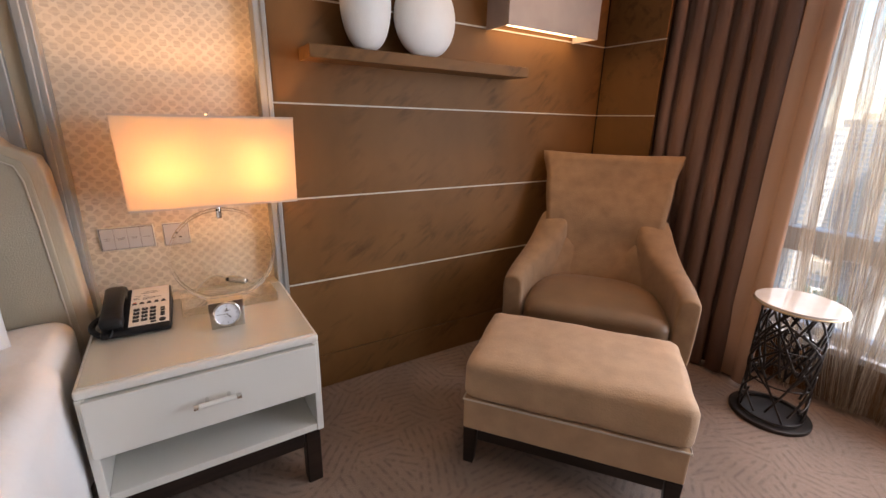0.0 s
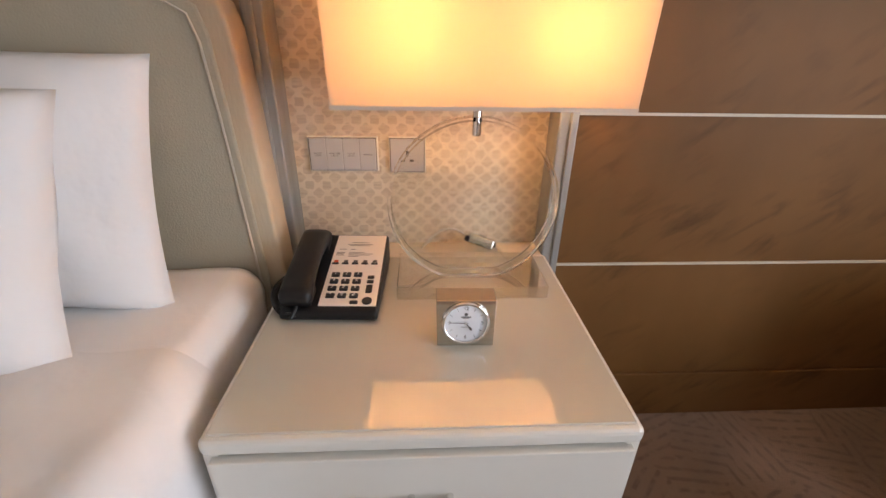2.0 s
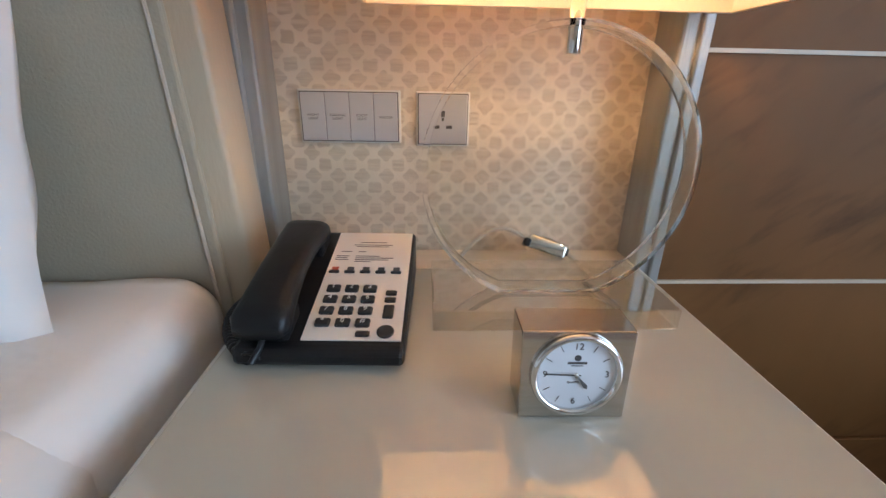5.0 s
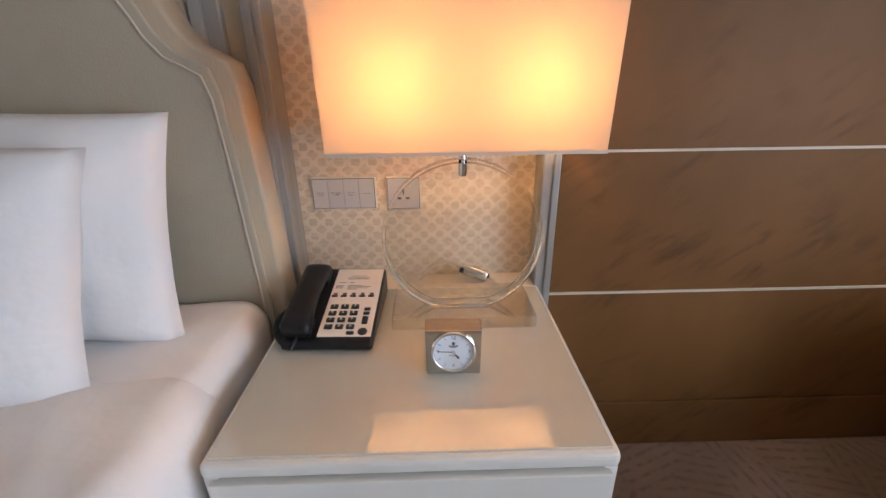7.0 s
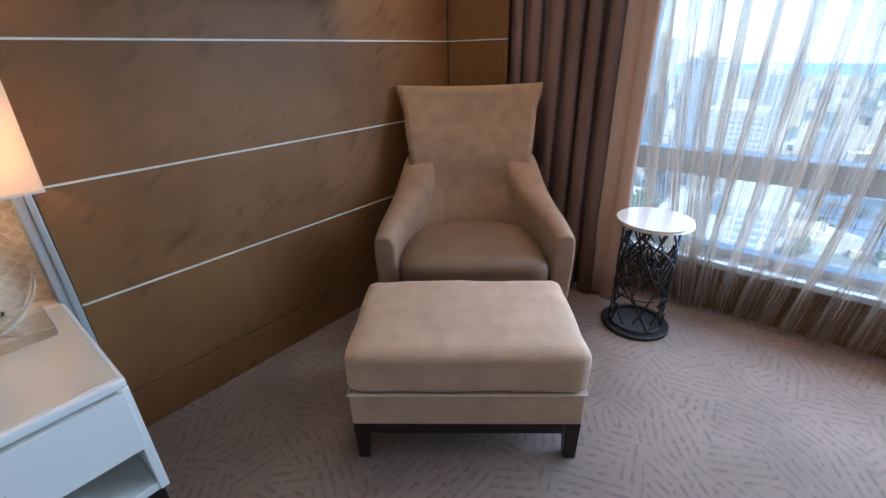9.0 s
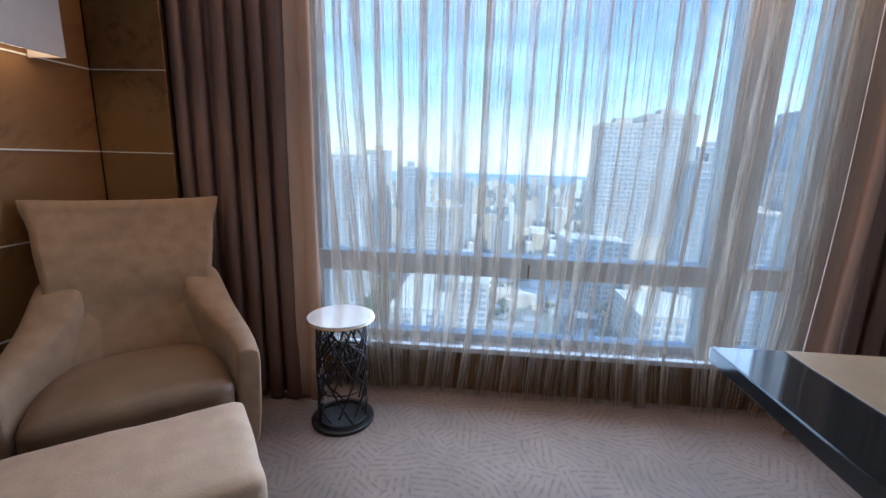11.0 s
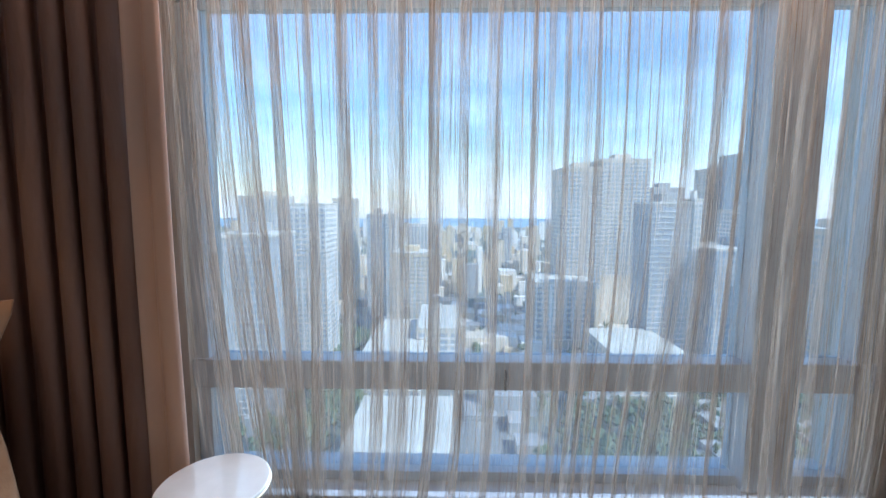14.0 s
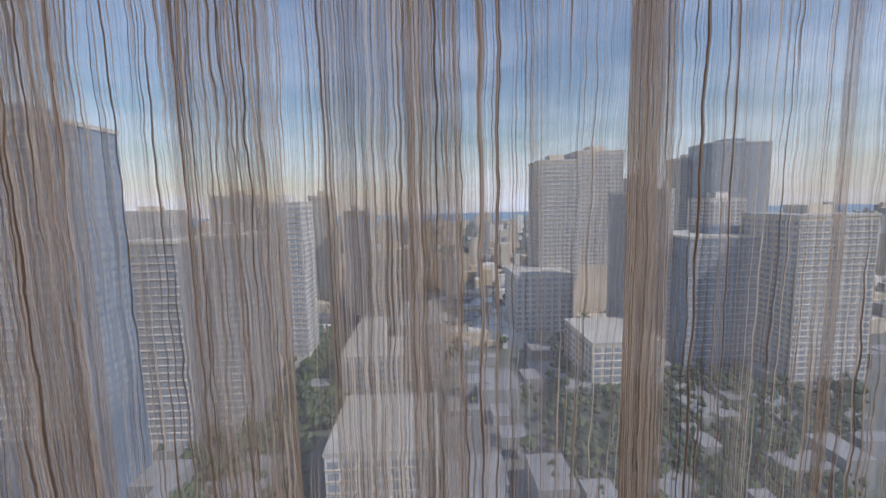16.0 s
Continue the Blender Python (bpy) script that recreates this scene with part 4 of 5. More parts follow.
part("line_cord", tube([(-0.080, 0.07, 0.02), (-0.098, 0.085, 0.022), (-0.104, 0.105, 0.008), (-0.09, 0.13, 0.004), (-0.06, 0.145, 0.004)], 0.002, 8), M_BLACKP, ph)

# ---------------------------------------------------------------- clock
ck = thing("desk_clock", pose(-0.271, -0.336, 0.5815, 0, 0, -1.5) @ Matrix.Scale(1.09, 4), "square silver quartz desk clock", "clock")
CW = 0.0465
bm = bmesh.new()
fr = [bm.verts.new((sx * CW * 0.96 if z == 0 else sx * CW, -0.020 + (0 if z == 0 else 0.006), z)) for sx, z in ((-1, 0), (1, 0), (1, 0.081), (-1, 0.081))]
bk = [bm.verts.new((v.co.x, 0.024, v.co.z)) for v in fr]
bm.faces.new(fr)
bm.faces.new(bk[::-1])
for k in range(4):
    bm.faces.new((fr[k], bk[k], bk[(k + 1) % 4], fr[(k + 1) % 4]))
bmesh.ops.recalc_face_normals(bm, faces=bm.faces[:])
bmesh.ops.bevel(bm, geom=bm.edges[:], offset=0.0012, segments=2, profile=0.5, affect="EDGES")
part("case", bm, M_BRUSHED, ck, "brushed silver case")
cf = pose(0, -0.0170, 0.0425, 90 - 3.9, 0, 0) @ Matrix.Diagonal((0.93, 0.93, 1.0, 1.0))          # dial plane: x right, y up, z towards the viewer
part("bezel", tube([(0.0375 * math.cos(a), 0.0375 * math.sin(a), 0.0025) for a in [2 * math.pi * k / 64 for k in range(64)]], 0.0032, 10, True), M_CHROME, ck, "polished round bezel", True, cf)
dial = part("dial", cyl(0.0365, 0.0, 0.0008, 64), M_DIAL, ck, "pale white dial tinted blue for the window reflection", False, cf)
for k in range(12):
    a = radians(90 - 30 * k)
    if k % 3 == 0:
        lettering("numeral", {0: "12", 3: "3", 6: "6", 9: "9"}[k], 0.0088, M_INK, dial, pose(0.0275 * math.cos(a), 0.0275 * math.sin(a), 0.0010))
    else:
        part("hour_mark", box(-0.0032, 0.0032, -0.0003, 0.0003, 0, 0.0003), M_INK, dial, "", False, pose(0.029 * math.cos(a), 0.029 * math.sin(a), 0.0009, 0, 0, math.degrees(a)))
part("maker_mark", cyl(0.0030, 0, 0.0003, 24), M_INK, dial, "small round mark", False, pose(0, 0.0165, 0.0009))
part("maker_bar", box(-0.0085, 0.0085, -0.0011, 0.0011, 0, 0.0003), M_INK, dial, "", False, pose(0, 0.0115, 0.0009))
part("maker_line", box(-0.0052, 0.0052, -0.0004, 0.0004, 0, 0.0003), M_INK, dial, "", False, pose(0, 0.0088, 0.0009))
lettering("dial_text", "QUARTZ", 0.0027, M_INK, dial, pose(-0.002, -0.008, 0.0010))
part("minute_hand", box(-0.004, 0.0265, -0.0006, 0.0006, 0, 0.0005), M_INK, ck, "", False, cf @ pose(0, 0, 0.0020, 0, 0, 178))
part("hour_hand", prism([(-0.004, 0), (0.008, 0.0012), (0.014, 0.0022), (0.0175, 0), (0.014, -0.0022), (0.008, -0.0012)], -0.0002, 0.0002), M_INK, ck, "", False,
     cf @ pose(0, 0, 0.0026, 0, 0, -52) @ pose(0, 0, 0, -90, 0, 0))
part("hub", cyl(0.0022, 0, 0.0035, 16), M_CHROME, ck, "", True, cf)

# ---------------------------------------------------------------- switches and socket
sw = thing("light_switch", pose(-0.526, 0.065, 0.813) @ Matrix.Diagonal((1.125, 1.0, 1.03, 1.0)), "four-gang satin silver switch plate on the wallpaper", "light switch")
part("plate", box(-0.072, 0.072, -0.009, 0.0, -0.040, 0.040, 0.002), M_CREAM, sw)
part("frame", box(-0.069, 0.069, -0.0105, -0.0085, -0.0372, 0.0372, 0.0006, 1), M_INK, sw, "thin dark gap")
for k, txt in enumerate(("NIGHT\nLIGHT", "READING\nLIGHT", "ROOM\nLIGHT", "MASTER")):
    x = -0.0510 + k * 0.0340
    key = part("rocker", box(x - 0.0166, x + 0.0166, -0.013, -0.010, -0.0358, 0.0358, 0.0008, 1), M_SWITCH, sw)
    lettering("legend", txt, 0.0052, M_INK, key, pose(x, -0.0132, 0.0, 90, 0, 0))
so_ = thing("wall_socket", pose(-0.377, 0.065, 0.811) @ Matrix.Diagonal((1.08, 1.0, 1.06, 1.0)), "satin silver universal wall socket", "wall socket")
part("plate", box(-0.040, 0.040, -0.009, 0.0, -0.040, 0.040, 0.002), M_CREAM, so_)
part("frame", box(-0.0375, 0.0375, -0.0105, -0.0085, -0.0375, 0.0375, 0.0006, 1), M_INK, so_, "thin dark gap")
part("insert", box(-0.0362, 0.0362, -0.0125, -0.010, -0.0362, 0.0362, 0.0008, 1), M_SWITCH, so_)
for x0, x1, z0, z1 in ((-0.0028, 0.0028, 0.004, 0.013), (-0.0018, 0.0018, -0.002, 0.003), (-0.014, -0.005, -0.0135, -0.0085), (0.005, 0.014, -0.0135, -0.0085)):
    part("pin_hole", box(x0, x1, -0.0129, -0.012, z0, z1, 0.0003, 1), M_INK, so_, "dark pin hole")

# ---------------------------------------------------------------- shelf, vases, lit box
shf = tagged(part("wall_shelf", box(0.105, 1.14, -0.148, -0.001, 1.445, 1.490, 0.002), M_VENEER), "floating brown wooden wall shelf", "shelf")


def vase(x, w, h, d, seed, label, waist):
    bm = bmesh.new()
    rings = []
    for j in range(29):
        t = j / 28
        a = -math.pi / 2 + math.pi * t
        r = max(0.16 if t < 0.5 else 0.05, math.cos(a) ** waist)
        z = h * (0.5 + 0.5 * math.sin(a) * 1.0)
        rings.append([bm.verts.new((r * w / 2 * math.cos(q), r * d / 2 * math.sin(q), z)) for q in [2 * math.pi * k / 36 for k in range(36)]])
    for A, B in zip(rings, rings[1:]):
        for k in range(36):
            bm.faces.new((A[k], A[(k + 1) % 36], B[(k + 1) % 36], B[k]))
    bm.faces.new(rings[0][::-1])
    bm.faces.new(rings[-1])
    return tagged(part("vase", bm, M_PORCELAIN, None, "", True, pose(x, -0.078, 1.4905)), label, "vase", "vases on the wall shelf")


vase(0.350, 0.205, 0.36, 0.12, 1, "tall pale matte ceramic vase on a shelf", 0.8)
vase(0.612, 0.285, 0.30, 0.12, 2, "round flat pale ceramic vase on a shelf", 0.9)
bx1 = thing("wall_light", pose(0, 0, 0), "rectangular wall light box with warm light from its underside", "wall light")
XA, XB, ZA, ZB = 0.985, 1.58, 1.655, 2.20
part("front", box(XA, XB, -0.165, -0.155, ZA, ZB, 0.002), M_BOX, bx1, "mauve cloth front")
part("side", box(XA, XA + 0.01, -0.1545, -0.004, ZA, ZB), M_BOX, bx1)
part("side", box(XB - 0.01, XB, -0.1545, -0.004, ZA, ZB), M_BOX, bx1)
part("top", box(XA, XB, -0.165, -0.004, ZB + 0.0005, ZB + 0.012), M_BOX, bx1)
part("diffuser", box(XA + 0.012, XB - 0.012, -0.153, -0.012, ZA + 0.03, ZA + 0.034), M_TUBE, bx1, "glowing warm diffuser")

# ---------------------------------------------------------------- armchair
ac = thing("armchair", pose(1.609, -0.320, 0, 0, 0, -52.3), "taupe velvet armchair with flared high back", "armchair")


def lerp_table(tab, t):
    for (a, va), (b, vb) in zip(tab, tab[1:]):
        if t <= b:
            q = (t - a) / (b - a)
            q = q * q * (3 - 2 * q)
            return va + (vb - va) * q
    return tab[-1][1]


def chair_back():
    bm = bmesh.new()
    hw = ((0.12, 0.31), (0.45, 0.31), (0.74, 0.290), (0.95, 0.315), (1.09, 0.352))
    yf = ((0.12, -0.20), (0.42, -0.19), (0.7, -0.115), (1.09, 0.0))
    th = ((0.12, 0.13), (0.7, 0.10), (1.0, 0.055), (1.09, 0.038))
    ns_, nt = 22, 26
    def P(i, j, back):
        s, z = 2 * i / ns_ - 1, 0.12 + 0.97 * j / nt
        w = lerp_table(hw, z)
        y = lerp_table(yf, z) - 0.035 * abs(s) ** 2.4 * (1 if z < 0.95 else max(0, (1.09 - z) / 0.14))
        k = 0.004 * noise.noise(Vector((s * 3, z * 7, 3.3)))
        edge = 0.012 * abs(s) ** 12
        top = 0.010 * abs(s) ** 2 - 0.004 if j == nt else 0
        return Vector((s * w, y + edge + k + (lerp_table(th, z) - 2 * edge if back else 0), z + top))
    g = {(i, j, b): bm.verts.new(P(i, j, b)) for i in range(ns_ + 1) for j in range(nt + 1) for b in (0, 1)}
    for i in range(ns_):
        for j in range(nt):
            bm.faces.new((g[i, j, 0], g[i + 1, j, 0], g[i + 1, j + 1, 0], g[i, j + 1, 0]))
            bm.faces.new((g[i, j, 1], g[i, j + 1, 1], g[i + 1, j + 1, 1], g[i + 1, j, 1]))
    for j in range(nt):
        for i in (0, ns_):
            bm.faces.new((g[i, j, 0], g[i, j + 1, 0], g[i, j + 1, 1], g[i, j, 1]))
    for i in range(ns_):
        for j in (0, nt):
            bm.faces.new((g[i, j, 0], g[i, j, 1], g[i + 1, j, 1], g[i + 1, j, 0]))
    bmesh.ops.recalc_face_normals(bm, faces=bm.faces[:])
    return bm


def chair_arm(sg):
    bm = bmesh.new()
    path = ((0.230, -0.06, 0.84, 0.13), (0.245, -0.13, 0.75, 0.16), (0.275, -0.20, 0.67, 0.15), (0.310, -0.29, 0.625, 0.125), (0.338, -0.38, 0.60, 0.10), (0.352, -0.47, 0.588, 0.09), (0.356, -0.56, 0.578, 0.085), (0.357, -0.62, 0.568, 0.083))
    rings = []
    for i, (x, y, zt, w) in enumerate(path):
        ring_ = []
        zb = 0.12 if y < -0.1 else 0.30
        sh_ = [(-w / 2, zb), (w / 2, zb), (w / 2 + 0.008, zt - 0.10)]
        for k in range(7):
            a = math.pi * k / 6
            sh_.append((w / 2 * math.cos(a) * 1.02 + 0.008, zt - 0.03 + 0.03 * math.sin(a)))
        sh_.append((-w / 2, zt - 0.10))
        for px, pz in sh_:
            ring_.append(bm.verts.new((sg * (x + px), y, pz)))
        rings.append(ring_)
    m_ = len(rings[0])
    for A, B in zip(rings, rings[1:]):
        for k in range(m_):
            bm.faces.new((A[k], A[(k + 1) % m_], B[(k + 1) % m_], B[k]))
    bm.faces.new(rings[0])
    bm.faces.new(rings[-1][::-1])
    bmesh.ops.recalc_face_normals(bm, faces=bm.faces[:])
    es = [e for e in bm.edges if all(v in rings[-1] for v in e.verts)]
    bmesh.ops.bevel(bm, geom=es, offset=0.012, segments=3, profile=0.5, affect="EDGES")
    return bm


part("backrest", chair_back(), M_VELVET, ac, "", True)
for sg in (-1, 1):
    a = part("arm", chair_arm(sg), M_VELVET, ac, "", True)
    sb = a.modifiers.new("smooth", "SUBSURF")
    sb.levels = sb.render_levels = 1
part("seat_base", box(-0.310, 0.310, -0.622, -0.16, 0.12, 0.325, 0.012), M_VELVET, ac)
seat_bm = soft_box(0.62, 0.50, 0.135, 0.05, 0.026, 0.003, 4.0)
for v in seat_bm.verts:
    if v.co.y > -0.05:
        v.co.x *= math.sqrt(max(0.0, 1 - 0.80 * ((v.co.y + 0.05) / 0.30) ** 2))
tub, tub_rings = bmesh.new(), []
for q, ax, ay in ((0.0, 0.300, 0.240), (0.35, 0.302, 0.265), (0.6, 0.306, 0.290), (0.82, 0.312, 0.318), (1.0, 0.318, 0.350)):
    tub_rings.append([tub.verts.new((ax * math.cos(math.pi * k / 28), -0.42 + ay * math.sin(math.pi * k / 28),
                                     0.36 + q * (0.12 + 0.20 * math.sin(math.pi * k / 28)))) for k in range(29)])
for A, B in zip(tub_rings, tub_rings[1:]):
    for k in range(28):
        tub.faces.new((A[k], A[k + 1], B[k + 1], B[k]))
inner = part("inner_back", tub, M_VELVET, ac, "curved upholstery between the arms", True)
so2 = inner.modifiers.new("thick", "SOLIDIFY")
so2.thickness, so2.offset = 0.012, 0.0
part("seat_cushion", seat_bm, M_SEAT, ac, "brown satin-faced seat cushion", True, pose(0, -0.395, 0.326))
for x in (-0.30, 0.30):
    for y in (-0.62, -0.12):
        part("leg", box(x - 0.022, x + 0.022, y - 0.022, y + 0.022, 0, 0.121, 0.004), M_DARK, ac, "dark wood leg")

# ---------------------------------------------------------------- ottoman
ot = thing("ottoman", pose(0.826, -0.867, 0, 0, 0, -52.3), "taupe velvet ottoman with loose cushion and dark wood base", "ottoman")
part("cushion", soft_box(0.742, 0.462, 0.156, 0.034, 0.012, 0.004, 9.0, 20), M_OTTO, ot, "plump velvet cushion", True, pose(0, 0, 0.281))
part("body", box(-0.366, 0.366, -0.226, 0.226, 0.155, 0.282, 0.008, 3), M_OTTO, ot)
part("piping", tube([(-0.367, -0.229, 0.281), (0.367, -0.229, 0.281), (0.367, 0.229, 0.281), (-0.367, 0.229, 0.281)], 0.004, 8, True), M_PIPING, ot, "pale piping")
for y in (-0.212, 0.212):
    part("rail", box(-0.31, 0.31, y - 0.012, y + 0.012, 0.115, 0.156, 0.002), M_DARK, ot, "dark wood rail")
for x in (-0.350, 0.350):
    part("rail", box(x - 0.012, x + 0.012, -0.18, 0.18, 0.115, 0.156, 0.002), M_DARK, ot, "dark wood rail")
for sx in (-1, 1):
    for sy in (-1, 1):
        bm = box(-0.026, 0.026, -0.026, 0.026, 0, 0.156, 0.003)
        for v in bm.verts:
            if v.co.z < 0.08:
                v.co.x, v.co.y = v.co.x * 0.72 + sx * 0.004, v.co.y * 0.72 + sy * 0.004
        part("leg", bm, M_DARK, ot, "tapered dark wood leg", False, pose(sx * 0.338, sy * 0.199, 0))

# ---------------------------------------------------------------- side table
tb = thing("side_table", pose(1.785, -1.200, 0), "small round side table with marble top and dark openwork drum", "side table")
part("tabletop", cyl(0.157, 0.535, 0.552, 72, None, 0.003), M_STONE, tb, "pale marble top")
part("rim", tube([(0.1575 * math.cos(a), 0.1575 * math.sin(a), 0.538) for a in [2 * math.pi * k / 72 for k in range(72)]], 0.0035, 8, True), M_BRASS, tb, "thin brass rim", True)
part("base_plate", cyl(0.154, 0.0, 0.018, 64, None, 0.004), M_BRONZE, tb)
for z, r in ((0.026, 0.118), (0.532, 0.118), (0.19, 0.116), (0.36, 0.116)):
    part("hoop", tube([(r * math.cos(a), r * math.sin(a), z) for a in [2 * math.pi * k / 48 for k in range(48)]], 0.0055 if z in (0.026, 0.532) else 0.004, 8, True), M_BRONZE, tb, "", True)
rnd = random.Random(5)
for layer in range(66):
    a0, a1 = rnd.uniform(0, 2 * math.pi), rnd.uniform(-1.6, 1.6)
    z0, z1 = rnd.uniform(0.026, 0.40), 0
    z1 = min(0.532, z0 + rnd.uniform(0.10, 0.30))
    pts = [(0.118 * math.cos(a0 + a1 * q), 0.118 * math.sin(a0 + a1 * q), z0 + (z1 - z0) * q) for q in [k / 14 for k in range(15)]]
    part("lattice_strip", tube(pts, 0.0050, 6), M_BRONZE, tb, "", True)

# ---------------------------------------------------------------- desk
dk = thing("desk", pose(0, 0, 0), "desk with black gloss border and beige inlaid top", "desk")
part("top", box(0.20, 1.225, -3.62, -2.585, 0.700, 0.748, 0.004), M_BLACKGLOSS, dk)
part("inlay", box(0.205, 1.22, -3.60, -2.80, 0.7475, 0.7515, 0.001, 1), M_DESKBEIGE, dk, "glossy beige inlay")
part("cabinet", box(0.26, 0.62, -3.55, -2.66, 0.0, 0.6995, 0.004), M_DARK, dk)
for x, y in ((1.16, -3.54),):
    part("leg", box(x - 0.03, x + 0.03, y - 0.03, y + 0.03, 0, 0.6995, 0.004), M_DARK, dk)


# ---------------------------------------------------------------- the town outside
GZ = -105.0


def facade_mat(name, c, c2):
    return mat(name, c, 0.75, 0, c2, 0.05, (1, 1, 1), 4, vary=0.08)


# town colours are lightened, windows most, to put distance haze into them
F_BEIGE = facade_mat("beige_concrete", (0.64, 0.54, 0.42), (0.54, 0.45, 0.34))
F_WHITE = facade_mat("white_render", (0.74, 0.69, 0.62), (0.64, 0.59, 0.52))
F_GREY = facade_mat("grey_and_shaded_concrete", (0.36, 0.345, 0.33), (0.29, 0.28, 0.265))
F_OCHRE = facade_mat("ochre_render", (0.58, 0.46, 0.30), (0.50, 0.39, 0.25))
F_GLASS = mat("curtain_wall_glass", (0.19, 0.25, 0.32), 0.15, 0.2, (0.24, 0.30, 0.38), 0.08)
F_WIN = mat("haze_pale_windows", (0.25, 0.28, 0.32), 0.25, 0, (0.32, 0.34, 0.36), 0.2)
F_ROOF = mat("flat_roof", (0.60, 0.56, 0.48), 0.9, 0, (0.48, 0.44, 0.37), 0.1)
M_GROUND = mat("town_ground", (0.20, 0.19, 0.175), 0.95, 0, (0.11, 0.13, 0.08), 0.012, (1, 1, 1), 8)
M_SEA = mat("sea", (0.16, 0.27, 0.36), 0.35, 0, (0.20, 0.31, 0.40), 0.01)
M_LEAF = mat("far_foliage", (0.085, 0.11, 0.035), 0.8, 0, (0.045, 0.07, 0.022), 0.2)

structure("ground", box(-400, 3600, -3600, 3600, GZ - 2, GZ), M_GROUND, "town ground far below", "ground")
structure("water", box(2100, 3590, -3600, 3600, GZ - 1, GZ + 0.4), M_SEA, "pale sea at the horizon", "water")


def tower(a0, a1, e, d, depth, wall_m, storey=3.4, bay=4.0, label="pale concrete tower block in the town", roofbox=True):
    """A block between the bearings a0 and a1 (y over x), d away, its roof at slope e."""
    y0, y1, zt = d * a1, d * a0, 1.4 + d * e
    ob = thing("building", pose(d, (y0 + y1) / 2, GZ), label, "building", "towers of the town")
    w, h = (y1 - y0) / 2, zt - GZ
    part("walls", box(0, depth, -w, w, 0, h), wall_m, ob)
    part("roof", box(-0.4, depth + 0.4, -w - 0.4, w + 0.4, h + 0.002, h + 1.4), F_ROOF, ob)
    if roofbox:
        part("plant_room", box(depth * 0.3, depth * 0.7, -w * 0.4, w * 0.3, h + 1.401, h + 6), wall_m, ob)
    nb, nf = max(2, int(2 * w / bay)), max(2, int(min(h, 95) / storey))
    bm = bmesh.new()
    for f in range(nf):
        z = h - 2.9 - f * storey
        for b in range(nb):
            y = -w + (b + 0.5) * 2 * w / nb
            hw = 2 * w / nb * 0.34
            vs = [bm.verts.new((-0.08, y + sy * hw, z + sz * storey * 0.30)) for sy, sz in ((-1, -1), (1, -1), (1, 1), (-1, 1))]
            bm.faces.new(vs[::-1])
        for s_ in (-1, 1):
            for b in range(max(1, int(depth / bay))):
                x = (b + 0.5) * bay
                vs = [bm.verts.new((x + sx * bay * 0.34, s_ * (w + 0.08), z + sz * storey * 0.30)) for sx, sz in ((-1, -1), (1, -1), (1, 1), (-1, 1))]
                bm.faces.new(vs)
    part("windows", bm, F_WIN, ob)["kind"] = "stuff"
    bm = bmesh.new()
    for f in range(0, nf):
        z = h - 2.9 - f * storey - storey * 0.42
        box(-0.5, 0.0, -w, w, z - 0.22, z + 0.22, 0, 1, bm)
    part("ledges", bm, F_WHITE if wall_m is not F_WHITE else F_BEIGE, ob)["kind"] = "stuff"
    return ob


tower(1.12, 0.84, 0.20, 125, 30, F_GLASS, label="dark glass tower standing close by")
# dark grey of the next three towers holds this building's shade
tower(0.86, 0.78, -0.10, 150, 26, F_GREY, label="shaded grey concrete tower block in the town")
tower(0.70, 0.575, -0.085, 170, 28, F_GREY, 3.2, 3.2, "shaded grey residential tower with pale balconies")
tower(0.565, 0.42, -0.075, 190, 30, F_GREY, 3.2, 3.2, "residential tower coloured dark for shade, with pale balconies")
tower(0.395, 0.29, 0.0, 260, 26, F_WHITE, 3.3, 3.5, "pinkish white apartment tower")
tower(0.50, 0.40, 0.02, 420, 40, F_BEIGE, label="beige concrete apartment tower with ledges")
tower(0.72, 0.60, -0.01, 480, 40, F_BEIGE, label="beige concrete apartment block far off")
tower(0.275, 0.225, 0.015, 430, 25, F_OCHRE, label="yellow rendered slim apartment tower")
tower(0.195, 0.150, -0.022, 400, 25, F_GREY, label="dark grey slim tower with ledges")
tower(0.150, 0.128, -0.022, 398, 24, F_WHITE, 3.0, 5.0, "white striped slim tower far off")
tower(0.140, 0.045, -0.115, 330, 30, F_OCHRE, 3.4, 3.4, "ochre office block with regular windows")
tower(0.10, 0.02, -0.045, 520, 30, F_WHITE, label="white office block with flat roof")
tower(-0.265, -0.36, 0.085, 330, 35, F_BEIGE, 3.3, 3.4, "beige concrete apartment tower with ledges")
tower(-0.355, -0.465, 0.105, 350, 35, F_BEIGE, 3.3, 3.4, "tall beige concrete apartment tower with ledges")
tower(-0.47, -0.545, 0.04, 420, 30, F_GREY, label="grey concrete tower behind other towers")
tower(-0.475, -0.575, 0.005, 250, 25, F_GREY, 3.3, 3.0, "grey tower with white corner")
tower(-0.572, -0.59, 0.012, 249, 12, F_WHITE, 3.3, 3.0, "white stair tower on a grey block")
tower(-0.60, -0.67, 0.085, 470, 30, F_BEIGE, label="beige concrete tower behind other blocks")
tower(-0.675, -0.82, 0.12, 430, 40, F_GLASS, label="blue glass slab tower with sharp corner")
tower(-0.675, -0.765, -0.012, 350, 30, F_WHITE, label="cream apartment block with many windows")
tower(-0.63, -0.87, -0.105, 235, 45, F_GLASS, 3.6, 4.0, "broad dark glass block")
tower(-0.90, -1.10, -0.06, 210, 40, F_BEIGE, label="beige concrete block with flat roof")
tower(0.215, 0.065, -0.375, 215, 75, F_WHITE, 4, 6, "low hall with pale flat roof", False)
tower(0.075, -0.03, -0.30, 245, 60, F_BEIGE, 4, 6, "low block with grey roof", False)
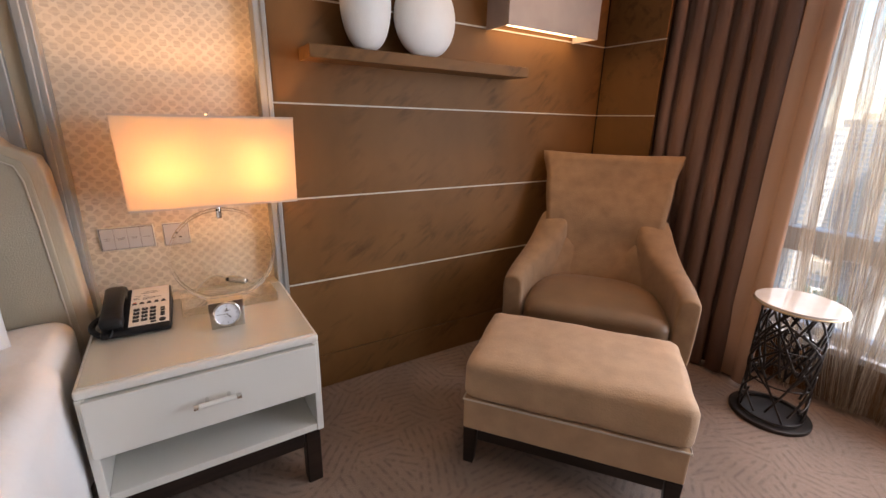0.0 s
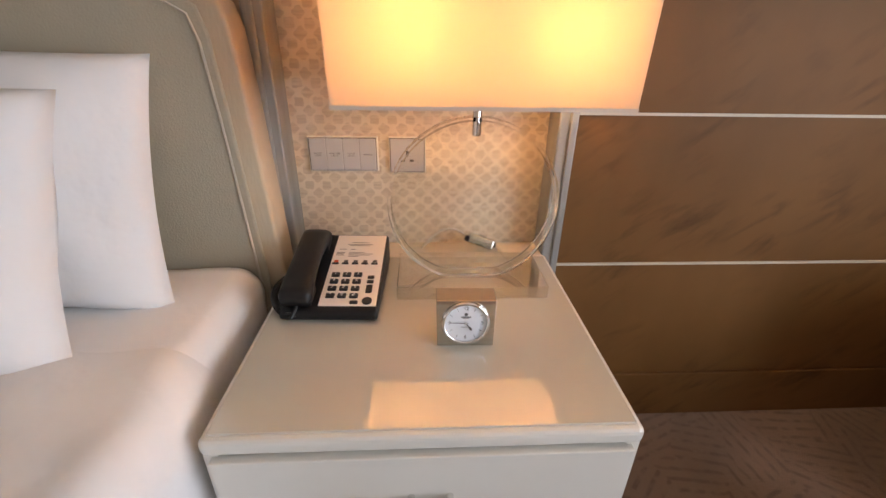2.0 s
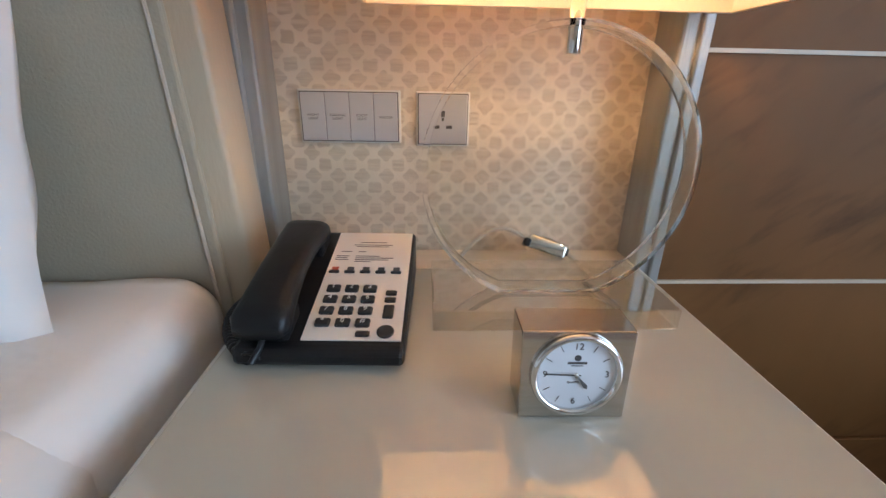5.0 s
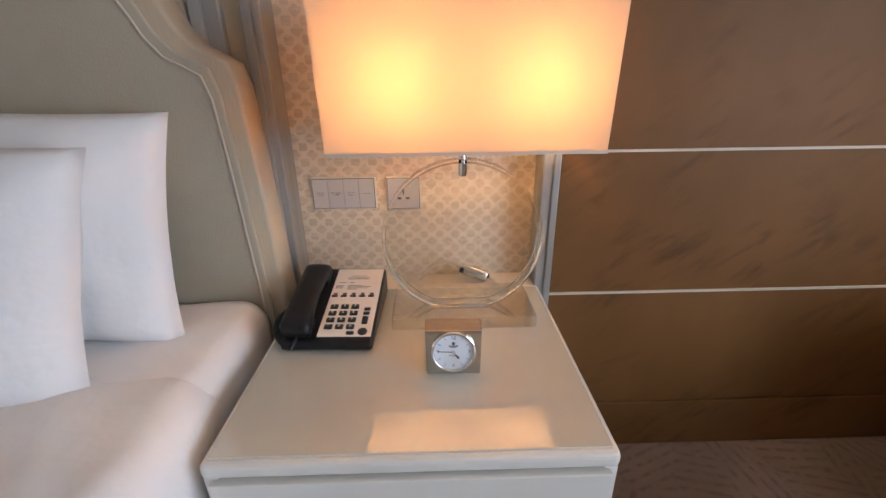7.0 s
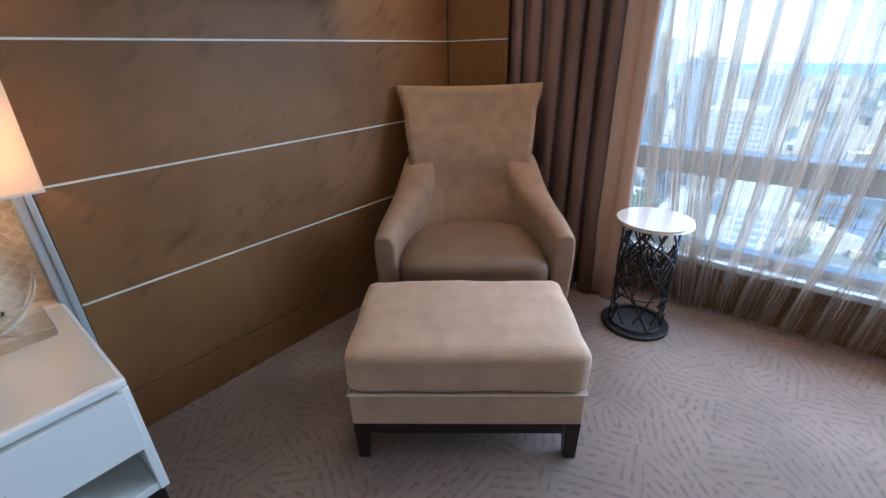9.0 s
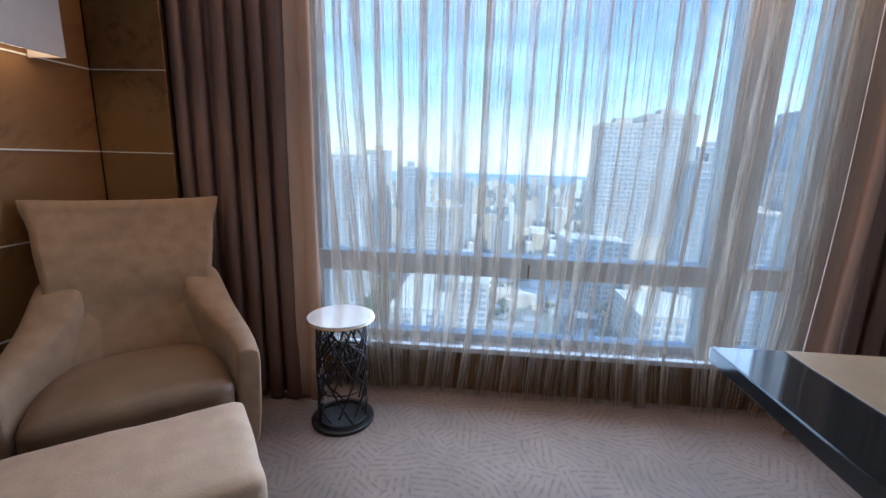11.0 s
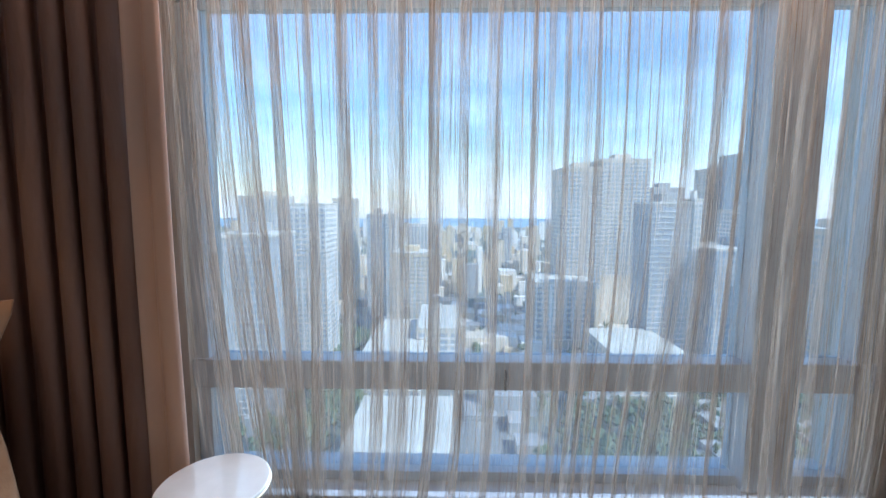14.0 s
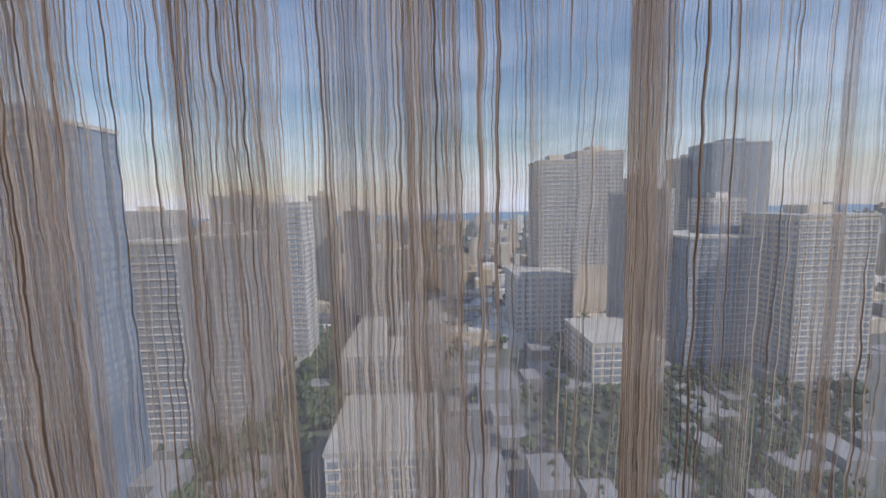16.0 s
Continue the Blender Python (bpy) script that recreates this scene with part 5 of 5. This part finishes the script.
tower(0.72, 0.63, -0.30, 205, 25, F_WHITE, 4, 5, "small white building with flat roof", False)
tower(-0.21, -0.35, -0.185, 300, 45, F_WHITE, 4, 5, "low white block with flat roof", False)
tower(-0.40, -0.58, -0.36, 210, 45, F_BEIGE, 4, 5, "low beige block with flat roof", False)
tower(0.26, -0.02, -0.62, 130, 40, F_WHITE, 4, 5, "low white roofed building", False)

rc = random.Random(12)
for mname, mm, count in (("low_white_houses", F_WHITE, 900), ("low_beige_houses", F_BEIGE, 900), ("low_ochre_houses", F_OCHRE, 420), ("low_grey_houses", F_GREY, 420)):
    verts, faces = [], []
    for k in range(count):
        # only grey houses stand nearest: their dark colour paints the shade there
        d = (115 if mm is F_GREY else 300) + 1700 * rc.random() ** 1.5
        a = rc.uniform(-1.15, 1.15)
        if d < 420 and -0.02 < a < 0.24:
            a -= 0.35
        w, q, h = rc.uniform(6, 22), rc.uniform(6, 22), rc.uniform(6, 18) + (rc.random() ** 8) * 60
        if d < 480:
            h = rc.uniform(3, 12)
        y = d * a
        i0 = len(verts)
        for z in (GZ, GZ + h):
            for sx, sy in ((-1, -1), (1, -1), (1, 1), (-1, 1)):
                verts.append((d + sx * q / 2, y + sy * w / 2, z))
        faces += [(i0 + 4, i0 + 5, i0 + 6, i0 + 7)] + [(i0 + t, i0 + (t + 1) % 4, i0 + 4 + (t + 1) % 4, i0 + 4 + t) for t in range(4)]
    me = bpy.data.meshes.new(mname)
    me.from_pydata(verts, [], faces)
    me.materials.append(mm)
    tagged(new(mname, me), "crowded low buildings across the town", "houses", "", "stuff")

# tree belts as many small clumps
verts, faces = [], []
for k in range(3600):
    belt = rc.random() if k < 2000 else 2.0
    if belt > 1:
        d, a = rc.uniform(110, 260), rc.choice((rc.uniform(-1.1, -0.30), rc.uniform(-1.1, -0.30), rc.uniform(0.30, 1.0)))
    elif belt < 0.45:
        d, a = rc.uniform(190, 330), rc.uniform(0.20, 0.30)
    elif belt < 0.75:
        d, a = rc.uniform(200, 360), rc.uniform(-0.55, -0.30)
    else:
        d, a = rc.uniform(160, 900), rc.uniform(-1.1, 1.1)
    cx, cy, cz, s = d, d * a, GZ + rc.uniform(2, 9), rc.uniform(1.5, 4.0)
    for q in range(3):
        px, py, pz, r = cx + rc.uniform(-3, 3), cy + rc.uniform(-3, 3), cz + rc.uniform(-1, 3), s * rc.uniform(0.5, 1.0)
        i0 = len(verts)
        verts += [(px + r * rc.uniform(0.6, 1.2), py, pz), (px - r * rc.uniform(0.6, 1.2), py, pz), (px, py + r * rc.uniform(0.6, 1.2), pz),
                  (px, py - r * rc.uniform(0.6, 1.2), pz), (px, py, pz + r * rc.uniform(0.6, 1.2)), (px, py, pz - r)]
        faces += [(i0 + p, i0 + r2, i0 + s2) for p, r2, s2 in ((0, 2, 4), (2, 1, 4), (1, 3, 4), (3, 0, 4), (2, 0, 5), (1, 2, 5), (3, 1, 5), (0, 3, 5))]
me = bpy.data.meshes.new("far_trees")
me.from_pydata(verts, [], faces)
me.materials.append(M_LEAF)
tagged(new("far_trees", me), "green belts of trees between the buildings", "trees", "", "stuff")
